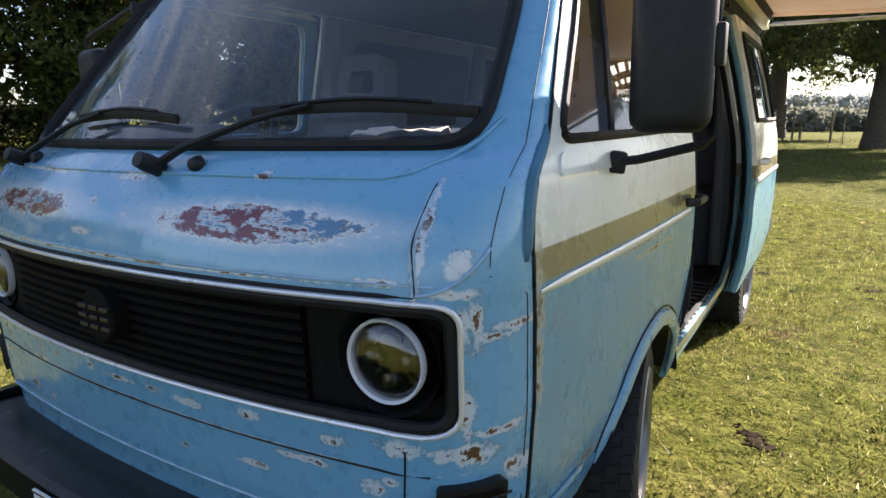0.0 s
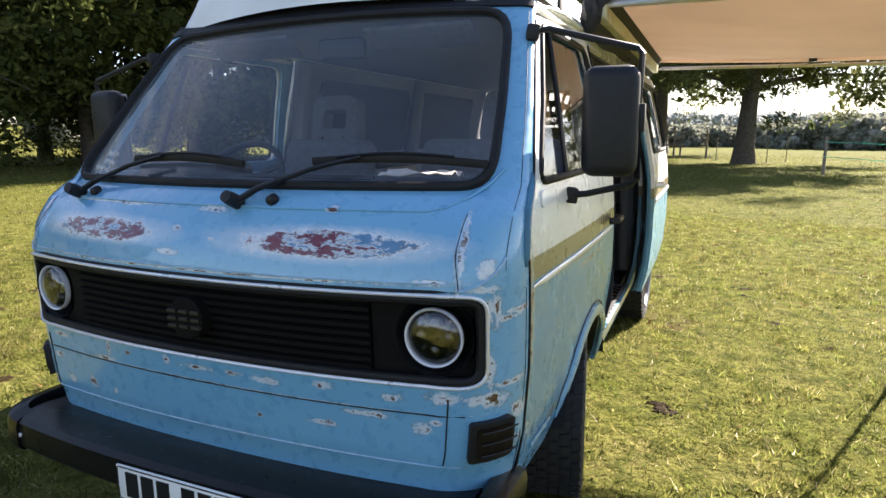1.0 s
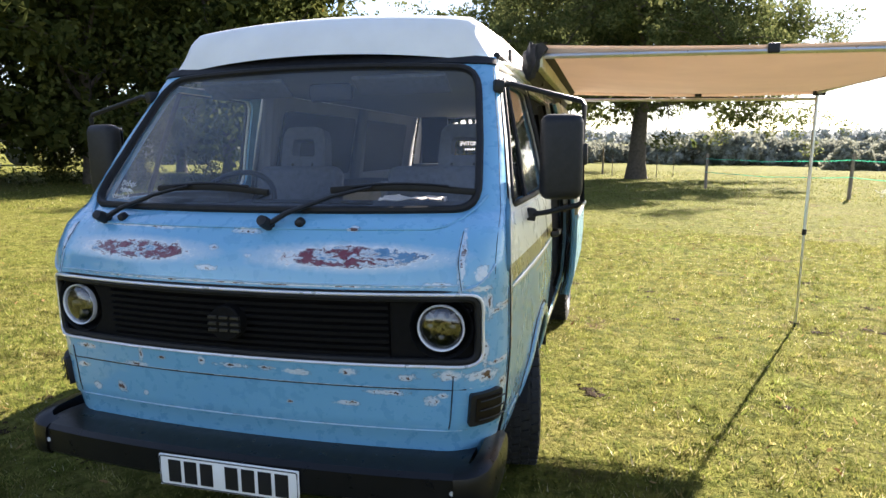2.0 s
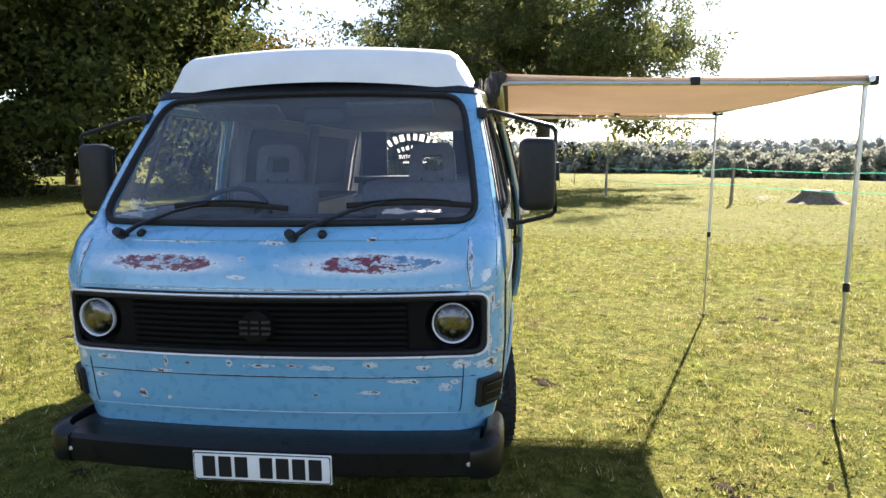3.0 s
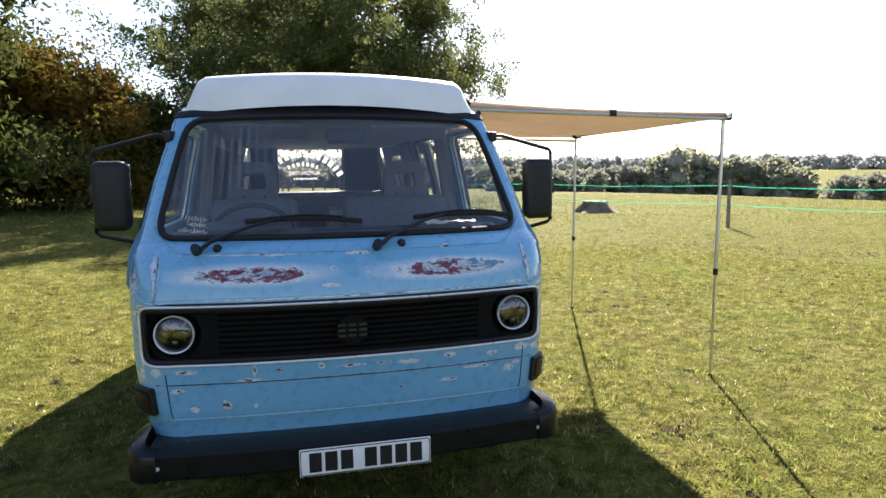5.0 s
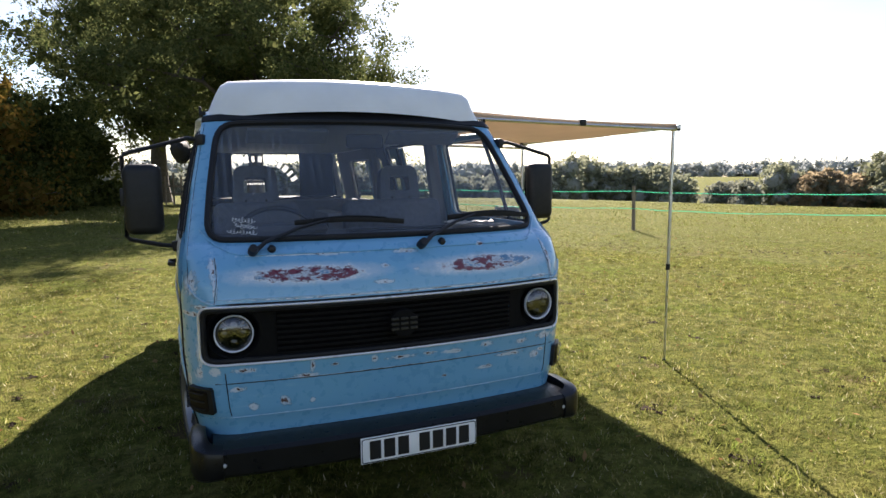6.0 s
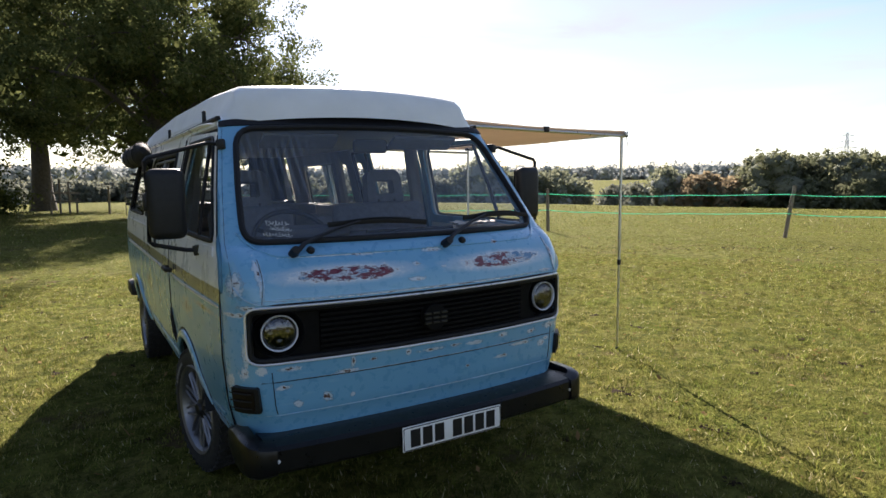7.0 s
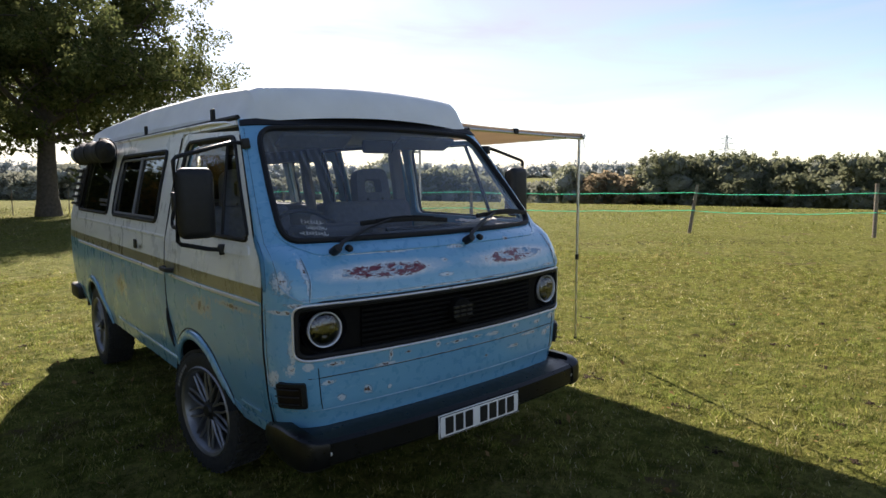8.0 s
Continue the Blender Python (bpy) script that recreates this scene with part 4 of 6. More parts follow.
for i in range(25):
    x = -0.80 + 1.60 * i / 24
    ring = [bm.verts.new((x, y + bumper_at(x) * (1 if y < 0.05 else 0), z)) for y, z in BPROF]
    if last:
        for k in range(len(ring)):
            bm.faces.new((last[k], last[(k + 1) % len(ring)], ring[(k + 1) % len(ring)], ring[k]))
    last = ring
bmesh.ops.holes_fill(bm, edges=bm.edges[:])
bmesh.ops.recalc_face_normals(bm, faces=bm.faces[:])
bumper = part("front_bumper", bm, M_BUMPER, van, "satin black steel front bumper", 25)
CAP = [(0.770, -0.142), (0.815, -0.137), (0.848, -0.121), (0.874, -0.090), (0.885, -0.046), (0.889, 0.010), (0.889, 0.09), (0.886, 0.18), (0.880, 0.24)]
for sg in (-1, 1):
    bm = bmesh.new()
    last = None
    for i, (x, y) in enumerate(CAP):
        x0, y0 = CAP[max(0, i - 1)]
        x1, y1 = CAP[min(len(CAP) - 1, i + 1)]
        d = math.hypot(x1 - x0, y1 - y0)
        ox, oy = (y1 - y0) / d, -(x1 - x0) / d
        top = 0.482 + 0.022 * min(1.0, i / 4) - 0.03 * max(0, i - 6) / 2
        low = 0.366 - 0.012 * min(1.0, i / 4) + 0.03 * max(0, i - 6) / 2
        ring = [bm.verts.new((sg * (x - ox * q), y - oy * q, z)) for q, z in ((0.004, low + 0.012), (0.0, low + 0.03), (0.0, top - 0.030), (0.006, top - 0.010), (0.022, top), (0.065, top + 0.004), (0.065, low), (0.016, low))]
        if last:
            for k in range(8):
                bm.faces.new((last[k], last[(k + 1) % 8], ring[(k + 1) % 8], ring[k]))
        last = ring
    bmesh.ops.holes_fill(bm, edges=bm.edges[:])
    bmesh.ops.recalc_face_normals(bm, faces=bm.faces[:])
    part("bumper_end", bm, M_BUMPER, bumper, "black bumper end", 30)
    part("bolt", lathe(bmesh.new(), [(0.0, -0.006), (0.007, -0.005), (0.009, 0.0), (0.009, 0.01)], 12, pose(sg * 0.765, -0.132, 0.425, 0, 0, 90)), M_CHROME, bumper, "small bright bolt")

# number plate with plain bars in place of its characters
plate = part("number_plate", boxed(-0.242, 0.278, -0.190, -0.182, 0.352, 0.463, 0.003), M_PLATE, van, "white plate with black bars, screwed to the bumper")
part("plate_frame", tube([(x, -0.1905, z) for x, z in rounded([(-0.237, 0.357), (0.273, 0.357), (0.273, 0.458), (-0.237, 0.458)], 0.008, 3)], 0.0022, closed=True, n=6), M_INK, plate)
px = -0.205
for k in range(7):
    part("plate_bar", boxed(px, px + 0.048, -0.1925, -0.1895, 0.368, 0.447, 0.001, seg=1), M_INK, plate)
    px += 0.061 if k != 2 else 0.094

# windscreen wipers and washer jets
for bx in (-0.640, 0.110):
    px0, py0, pz0 = nose(bx, 1.225, 0.015)
    wiper = part("wiper", tube([nose(bx, 1.222, 0.03), nose(bx + 0.06, 1.262, 0.045), nose(bx + 0.21, 1.315, 0.05), nose(bx + 0.345, 1.345, 0.045)], 0.009, 0.007, n=8, taper=[1.5, 1.3, 1.0, 0.7]), M_PLASTIC, van, "black windscreen wiper at rest")
    part("wiper_hub", lathe(bmesh.new(), [(0.0, -0.05), (0.017, -0.048), (0.02, -0.03), (0.02, 0.01)], 16, pose(px0, py0, pz0, 0, 0, 0) @ pose(0, 0, 0, 0, 0, 90) @ pose(0, 0, 0, 0, 25, 0)), M_PLASTIC, wiper)
    part("wiper_blade", tube([nose(bx + 0.19 + 0.051 * i, 1.333 + 0.012 * math.sin(i / 10 * math.pi) - 0.0008 * i, 0.026) for i in range(11)], 0.007, 0.013, n=6), M_RUBBER, wiper)
    part("blade_bridge", tube([nose(bx + 0.27 + 0.038 * i, 1.345 + 0.010 * math.sin(i / 9 * math.pi), 0.040) for i in range(10)], 0.006, 0.005, n=6), M_PLASTIC, wiper)
for jx in (-0.558, 0.222):
    x, y, z = nose(jx, 1.232, 0.004)
    part("washer_jet", lathe(bmesh.new(), [(0.0, -0.022), (0.012, -0.018), (0.017, -0.004), (0.018, 0.004)], 14, pose(x, y, z, 0, 0, 90)), M_PLASTIC, van, "small black washer jet")

# ---- cab doors ----


def door_outline():
    front = [(door_y(z) + 0.004, z) for z in np.linspace(0.47, 1.770, 22)]
    top = [(1.38, 1.797), (1.44, 1.785)]
    rear = [(1.475, 1.20), (1.475, 0.90)]
    low = [(1.44, 0.74)] + arch(FRONT_AXLE, 0.455, 42, 156, 0.30, 14) + [(0.54, 0.46)]
    return front + top + rear + low


DOOR_WIN = rounded([(0.335, 1.272), (1.395, 1.278), (1.350, 1.745), (0.682, 1.745)], [0.05, 0.05, 0.06, 0.05], 4)
YS = [0.3, 0.5, 0.7, 0.9, 1.1, 1.3]
SZ = [0.5, 0.6, 0.7, 0.8, 0.92, 1.05, 1.12, 1.2, 1.3, 1.4, 1.5, 1.6, 1.7]
for sg in (-1, 1):
    sh = flank(sg)
    door = part("cab_door", panel([door_outline(), DOOR_WIN], sh, YS, SZ, 0.02), M_SIDE, van, "cream and faded blue cab door with a tan band")
    part("door_glass", panel([DOOR_WIN], flank(sg, -0.012), YS, SZ), M_GLASS, door, "clear door window")
    part("door_lining", panel([[(0.285, 1.225), (1.445, 1.225), (1.420, 1.768), (0.650, 1.768)], DOOR_WIN], flank(sg, -0.030), YS, SZ, 0.012), M_DOORIN, door, "blue painted inner face of the door")
    part("window_seal", tube([flank(sg, 0.001)(u, v) for u, v in dense(DOOR_WIN, 0.05)], 0.009, 0.012, closed=True, n=6), M_RUBBER, door)
    part("vent_bar", tube([flank(sg, -0.002)(y, z) for y, z in ((0.63, 1.275), (0.69, 1.50), (0.765, 1.742))], 0.008, 0.012, n=6), M_RUBBER, door, "black quarter-light bar")
    part("window_ledge", panel([rounded([(0.30, 1.205), (1.38, 1.200), (1.41, 1.256), (0.32, 1.250)], 0.02, 3)], flank(sg, 0.006), YS, [1.24], 0.01), M_SIDE, door)
    part("waist_trim", tube([flank(sg, 0.003)(door_y(1.0) + 0.012 + 0.119 * i, 1.008) for i in range(11)], 0.0035, 0.010, n=8, taper=[0.4] + [1.0] * 9 + [0.6]), M_CHROME, door, "bright metal waist strip")
    part("door_handle", tube([flank(sg, 0.012)(1.27, 1.045), flank(sg, 0.042)(1.29, 1.047), flank(sg, 0.042)(1.40, 1.047), flank(sg, 0.012)(1.425, 1.045)], 0.010, 0.014, n=8), M_PLASTIC, door, "black pull handle")
    part("door_rail", tube([flank(sg, 0.006)(0.30 + 0.1 * i, 0.505) for i in range(3)], 0.004, 0.008, n=6), M_SIDE, door)
    # the dark seam between the front skin and the door
    part("door_gap", tube([(flank(sg, -0.003)(door_y(z) + 0.001, z)) for z in np.linspace(0.46, 1.75, 24)], 0.004, 0.004, n=6), M_RUBBER, van)
    gap = [(1.478, 1.78 - 0.05 * i) for i in range(20)] + [(1.462, 0.76)] + arch(FRONT_AXLE, 0.4535, 42, 156, 0.30, 16)
    part("door_gap", tube([flank(sg, 0.0005)(u, v) for u, v in gap], 0.0035, 0.0035, n=6), M_RUBBER, van)
    part("door_gap", tube([flank(sg, 0.001)(1.472, 0.80), flank(sg, 0.001)(1.462, 0.74), flank(sg, 0.001)(1.440, 0.66), flank(sg, 0.001)(1.430, 0.58)], 0.006, 0.016, n=6, taper=[0.4, 1.0, 1.2, 0.5], up=(1, 0, 0)), M_RUBBER, van)

# the groove is a raised tube, the recess's shade put into darker blue
for sg in (-1, 1):
    part("pillar_groove_shade", tube([nose(sg * 0.985, z, 0.001) for z in np.linspace(1.07, 1.30, 10)], 0.013, 0.010, n=8, taper=[0.3, 0.9] + [1.0] * 6 + [0.8, 0.3]), M_INBLUE, van, "dark blue strip standing for the shaded door-edge groove")

# ---- flanks behind the doors ----
SIDE_Z = [0.5, 0.6, 0.7, 0.8, 0.92, 1.05, 1.12, 1.2, 1.3, 1.4, 1.5, 1.6, 1.7, 1.8]
SIDE_Y = [1.6 + 0.2 * i for i in range(14)] + [3.9, 4.1, 4.2]


def sill_outline(y0):
    return [(y0, 0.40), (REAR_AXLE - 0.44, 0.40)] + arch(REAR_AXLE, 0.415, 166, 14, 0.30, 14)[0:] + [(BACK - 0.03, 0.42), (BACK, 0.60), (BACK, 1.30), (BACK - 0.10, 1.83), (y0, 1.83)]


MID_WIN = rounded([(1.70, 1.292), (2.84, 1.292), (2.80, 1.715), (1.70, 1.715)], 0.05, 4)
REAR_WIN = rounded([(3.02, 1.292), (4.16, 1.292), (4.08, 1.715), (3.02, 1.715)], 0.05, 4)
SMALL_WIN = rounded([(2.78, 1.292), (4.06, 1.292), (3.98, 1.700), (2.78, 1.700)], 0.05, 4)
right_side = part("side_panel", panel([sill_outline(1.482), MID_WIN, REAR_WIN], flank(-1), SIDE_Y, SIDE_Z, 0.02), M_SIDE, van, "cream and faded blue flank with two windows")
left_side = part("side_panel", panel([[(2.62, 0.40), (REAR_AXLE - 0.44, 0.40)] + sill_outline(2.62)[2:], SMALL_WIN], flank(1), SIDE_Y, SIDE_Z, 0.02), M_SIDE, van, "cream and faded blue flank behind the side door")
part("side_lining", panel([[(1.50, 1.00), (4.50, 1.00), (4.50, 1.30), (4.41, 1.80), (1.50, 1.80)], MID_WIN, REAR_WIN], flank(-1, -0.032), SIDE_Y, SIDE_Z, 0.012), M_TRIM_IN, right_side, "grey inner lining")
part("side_lining", panel([[(2.64, 1.00), (4.50, 1.00), (4.50, 1.30), (4.41, 1.80), (2.64, 1.80)], SMALL_WIN], flank(1, -0.032), SIDE_Y, SIDE_Z, 0.012), M_TRIM_IN, left_side, "grey inner lining")
for sg, win, owner in ((-1, MID_WIN, right_side), (-1, REAR_WIN, right_side), (1, SMALL_WIN, left_side)):
    part("side_window", panel([win], flank(sg, -0.010), SIDE_Y, SIDE_Z), M_DARKGLASS if sg < 0 else M_GLASS, owner, "tinted side window")
    part("window_seal", tube([flank(sg, 0.002)(u, v) for u, v in dense(win, 0.05)], 0.012, 0.014, closed=True, n=6), M_RUBBER, owner)
# opaque dark panels added so that these windows look dark from outside
for win in (MID_WIN, REAR_WIN):
    part("side_dark_panel", panel([[(u, v) for u, v in win]], flank(-1, -0.055), SIDE_Y, SIDE_Z, 0.008), M_BAG, van, "dark panel added behind the side window")
part("window_bar", tube([flank(-1, -0.002)(2.27, 1.30), flank(-1, -0.002)(2.26, 1.695)], 0.008, 0.012, n=6), M_DULLBAR, right_side, "grey bar of the sliding window")
part("window_bar", tube([flank(-1, 0.0)(u, v) for u, v in dense(rounded([(1.72, 1.312), (2.82, 1.312), (2.78, 1.682), (1.72, 1.682)], 0.04, 4), 0.06)], 0.006, 0.008, closed=True, n=6), M_DULLBAR, right_side)
part("waist_trim", tube([flank(-1, 0.004)(1.49 + 0.2 * i, 1.008) for i in range(14)], 0.005, 0.013, n=8), M_CHROME, right_side, "bright metal waist strip")
part("crease", tube([flank(-1, 0.002)(1.49 + 0.2 * i, 1.215) for i in range(14)], 0.006, 0.010, n=8), M_SIDE, right_side)
part("sill", tube([flank(-1, 0.004)(1.44 + 0.13 * i, 0.50) for i in range(12)], 0.006, 0.012, n=8), M_SIDE, right_side)
for i in range(6):
    part("air_slat", boxed(-0.022, 0.022, -0.06, 0.06, -0.011, 0.011, 0.003, m=pose(-side_w(1.34 + 0.058 * i) - 0.006, 4.29, 1.34 + 0.058 * i, 0, 14, 14)), M_PLASTIC, right_side, "black air intake slat")
part("air_backing", panel([[(4.20, 1.31), (4.38, 1.31), (4.34, 1.66), (4.20, 1.66)]], flank(-1, 0.002), (), SIDE_Z, 0.004), M_RUBBER, right_side, "black air intake")
part("door_button", boxed(-0.925, -0.915, 2.08, 2.14, 1.10, 1.16, 0.004), M_PLASTIC, right_side)
# white lettering on the rear side window, as plain bars
for row, (z0, hgt, y0, y1) in enumerate(((1.575, 0.022, 3.10, 3.42), (1.375, 0.024, 3.06, 3.44), (1.345, 0.016, 3.08, 3.38))):
    y = y0
    while y < y1 - 0.02:
        w = 0.010 + 0.008 * ((row + int(y * 40)) % 3)
        zz = z0 - 0.28 * (y - 3.55) ** 2 * (1 if row == 0 else 0)
        part("letter_bar", panel([[(y, zz), (y + w, zz), (y + w, zz + hgt), (y, zz + hgt)]], flank(-1, -0.007), (), ()), M_DULLBAR, right_side, smooth=0)
        y += w + 0.014

# wheel arches: flared lips and dark housings
for sg in (-1, 1):
    for cy in (FRONT_AXLE, REAR_AXLE):
        pts = arch(cy, 0.418, 168 if cy > 2 else 160, 12, 0.30, 22)
        part("arch_lip", tube([flank(sg, 0.004)(u, v) for u, v in pts], 0.026, 0.014, n=10, up=(1, 0, 0), taper=[0.3, 0.8] + [1.0] * 19 + [0.8, 0.3]), M_BLUE, van, "blue wheel-arch lip")
        bm = bmesh.new()
        rows = [[bm.verts.new((sg * x, u, v)) for u, v in arch(cy, 0.425, 164, 16, 0.30, 18)] for x in (0.90, 0.55)]
        for j in range(18):
            bm.faces.new((rows[0][j], rows[0][j + 1], rows[1][j + 1], rows[1][j]))
        bm.faces.new(rows[1])
        part("wheel_housing", bm, M_RUBBER, van)
    # panel between arch lip and door
    ring = arch(FRONT_AXLE, 0.452, 156, 42, 0.30, 14) + [(1.474, 0.74), (1.474, 0.40)] + arch(FRONT_AXLE, 0.415, 14, 160, 0.30, 14) + [(0.545, 0.40)]
    part("front_wing", panel([ring], flank(sg), [0.6, 0.8, 1.0, 1.2, 1.4], [0.5, 0.6, 0.7], 0.015), M_BLUE, van, "blue wing above the front wheel")
    ring = [(door_y(0.46) + 0.003, 0.40), (0.56, 0.40), (0.555, 0.452), (door_y(0.46) + 0.003, 0.463)]
    part("front_wing", panel([ring], flank(sg), [0.3, 0.45], (), 0.015), M_BLUE, van)

# roof rim, rain gutters, tail, floor
part("roof_rim", boxed(-0.73, 0.73, 0.70, BACK - 0.06, 1.80, 1.83, 0.01), M_TRIM_IN, van, "grey roof lining")
for sg in (-1, 1):
    part("rain_gutter", tube([(sg * np.interp(t, [0, 0.08, 1], [0.735, 0.768, 0.755]), 0.66 + t * (BACK - 0.74), np.interp(t, [0, 0.06, 1], [1.800, 1.828, 1.838])) for t in np.linspace(0, 1, 22)], 0.016, 0.010, n=8), M_SIDE, van, "cream rain gutter")
TAIL_WIN = rounded([(-0.60, 1.30), (0.60, 1.30), (0.54, 1.790), (-0.54, 1.790)], 0.06, 4)


def tail(u, v):
    return (u, BACK - 0.012 - max(0, v - 1.2) * 0.16 - 0.03 * (abs(u) / 0.85) ** 4, v)


back = part("tail_panel", panel([[(-0.80, 0.42), (0.80, 0.42), (0.86, 0.6), (0.865, 1.05), (0.70, 1.83), (-0.70, 1.83), (-0.865, 1.05), (-0.86, 0.6)], TAIL_WIN], tail, [-0.8, -0.4, 0, 0.4, 0.8], SIDE_Z, 0.02), M_SIDE, van, "tailgate with a wide rear window")
part("rear_window", panel([TAIL_WIN], lambda u, v: (u, tail(u, v)[1] - 0.008, v), (), [1.5]), M_GLASS, back)
part("tail_lining", panel([[(-0.78, 1.05), (0.78, 1.05), (0.66, 1.80), (-0.66, 1.80)], TAIL_WIN], lambda u, v: (u, tail(u, v)[1] - 0.034, v), [-0.4, 0, 0.4], SIDE_Z, 0.012), M_TRIM_IN, back, "grey inner lining")


def on_tail(bm, name, label=""):
    """Lay a flat (x, z) shape on the inner face of the rear window."""
    for v in bm.verts:
        v.co = Vector((v.co.x, tail(v.co.x, v.co.z)[1] - 0.014, v.co.z))
    part(name, bm, M_VINYL, back, label, 0)


# white lettering on the glass: the firm's name as plain bars on two arcs, a small line below
for zc, r0, r1, spread, count, wide in ((1.275, 0.432, 0.505, 58, 14, 0.048), (1.275, 0.335, 0.375, 25, 7, 0.030)):
    for k in range(count):
        a = radians(-spread + 2 * spread * k / (count - 1))
        c, q, w = math.sin(a), math.cos(a), wide * (0.34 + 0.10 * (k * 7 % 3))
        bm = bmesh.new()
        bm.faces.new([bm.verts.new((-0.14 + r * c + d * q, 0, zc + r * q - d * c)) for r, d in ((r0, -w), (r0, w), (r1, w), (r1, -w))])
        on_tail(bm, "letter_bar")
for k in range(11):
    bm = bmesh.new()
    x = -0.245 + 0.024 * k
    bm.faces.new([bm.verts.new((x + d, 0, z)) for d, z in ((0, 1.462), (0.012 + 0.004 * (k % 2), 1.462), (0.012 + 0.004 * (k % 2), 1.482), (0, 1.482))])
    on_tail(bm, "letter_bar")
word = bpy.data.curves.new("word", 'FONT')
word.body, word.size, word.align_x, word.resolution_u = "AUTOMOTIVE", 0.058, 'CENTER', 2
carrier = bpy.data.objects.new("word", word)
scene.collection.objects.link(carrier)
bpy.context.view_layer.update()
word_mesh = bpy.data.meshes.new_from_object(carrier.evaluated_get(bpy.context.evaluated_depsgraph_get()))
bpy.data.objects.remove(carrier)
bpy.data.curves.remove(word)
bm = bmesh.new()
bm.from_mesh(word_mesh)
bpy.data.meshes.remove(word_mesh)
for v in bm.verts:
    v.co = Vector((-0.125 - v.co.x * 0.92, 0, 1.512 + v.co.y))
on_tail(bm, "lettering", "white capitals reading AUTOMOTIVE")
part("rear_curtain", boxed(0.305, 0.68, BACK - 0.175, BACK - 0.155, 1.24, 1.80, 0.006), M_BAG, van, "dark curtain drawn over one side of the rear window")
part("rear_curtain", boxed(-0.68, -0.40, BACK - 0.175, BACK - 0.155, 1.24, 1.80, 0.006), M_BAG, van, "dark curtain drawn over one side of the rear window")
part("rear_shelf", boxed(-0.68, 0.68, BACK - 0.55, BACK - 0.10, 1.27, 1.335, 0.01), M_DASH, van, "dark rear parcel shelf")
part("rear_bumper", boxed(-0.86, 0.86, BACK - 0.06, BACK + 0.10, 0.44, 0.55, 0.02), M_BUMPER, van, "black rear bumper")
part("bumper_end", boxed(-0.93, -0.83, BACK - 0.26, BACK + 0.09, 0.43, 0.56, 0.025), M_PLASTIC, van, "grained black plastic bumper end")
part("bumper_end", boxed(0.83, 0.93, BACK - 0.26, BACK + 0.09, 0.43, 0.56, 0.025), M_PLASTIC, van, "grained black plastic bumper end")
part("floor_pan", boxed(-0.80, 0.80, 0.14, BACK - 0.06, 0.40, 0.44, 0.01), M_DASH, van, "dark floor pan")
part("step_tread", boxed(0.60, 0.875, 1.50, 2.62, 0.42, 0.462, 0.01), M_ALU, van, "worn metal door step")
bm = bmesh.new()
for i in range(14):
    box(bm, 0.62, 0.86, 1.54 + 0.075 * i, 1.56 + 0.075 * i, 0.462, 0.468, 0.002, seg=1)
part("step_ribs", bm, M_RUBBER, van)
part("sill", panel([[(1.474, 0.36), (2.62, 0.36), (2.62, 0.46), (1.474, 0.46)]], flank(1, 0.0), (), (), 0.02), M_BLUE, van)

# sliding side door, pushed back along the flank
SD0, SD1 = 2.46, 3.60
sd_ring = [(SD0, 0.46), (SD1 - 0.03, 0.46), (SD1, 0.55), (SD1, 1.20), (SD1 - 0.04, 1.775), (SD0 + 0.02, 1.775)]
sd_win = rounded([(SD0 + 0.12, 1.292), (SD1 - 0.10, 1.292), (SD1 - 0.14, 1.700), (SD0 + 0.12, 1.700)], 0.05, 4)
slide = part("sliding_door", panel([sd_ring, sd_win], flank(1, 0.085), SIDE_Y, SIDE_Z, 0.022), M_SIDE, van, "cream and blue side door slid open")
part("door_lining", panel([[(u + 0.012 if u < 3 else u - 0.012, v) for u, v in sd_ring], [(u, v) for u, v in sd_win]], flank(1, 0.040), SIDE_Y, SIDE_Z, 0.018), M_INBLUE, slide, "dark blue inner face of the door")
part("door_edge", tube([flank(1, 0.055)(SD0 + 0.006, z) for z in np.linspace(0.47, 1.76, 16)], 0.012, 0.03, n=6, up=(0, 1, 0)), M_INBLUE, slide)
part("door_seal", tube([flank(1, 0.030)(SD0 + 0.02, z) for z in np.linspace(0.47, 1.76, 16)], 0.010, n=6), M_RUBBER, slide)
part("side_window", panel([sd_win], flank(1, 0.07), SIDE_Y, SIDE_Z), M_GLASS, slide)
part("window_seal", tube([flank(1, 0.088)(u, v) for u, v in dense(sd_win, 0.05)], 0.012, 0.014, closed=True, n=6), M_RUBBER, slide)
part("waist_trim", tube([flank(1, 0.09)(SD0 + 0.02 + 0.1 * i, 1.008) for i in range(12)], 0.005, 0.013, n=8), M_CHROME, slide)
part("door_handle", tube([flank(1, 0.095)(2.50, 1.10), flank(1, 0.13)(2.51, 1.10), flank(1, 0.13)(2.62, 1.10), flank(1, 0.095)(2.64, 1.10)], 0.010, 0.014, n=8), M_CHROME, slide, "chrome pull handle")
part("opening_seal", tube([flank(1, -0.03)(y, z) for y, z in dense([(1.50, 0.48), (2.60, 0.48), (2.60, 1.77), (1.50, 1.77)], 0.1)], 0.012, closed=True, n=6), M_RUBBER, van)
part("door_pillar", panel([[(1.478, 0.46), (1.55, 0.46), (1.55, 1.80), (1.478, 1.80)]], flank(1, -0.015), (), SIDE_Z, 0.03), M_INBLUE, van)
part("header_rail", panel([[(1.47, 1.775), (2.66, 1.775), (2.66, 1.83), (1.47, 1.83)]], flank(1), SIDE_Y, (), 0.02), M_SIDE, van)
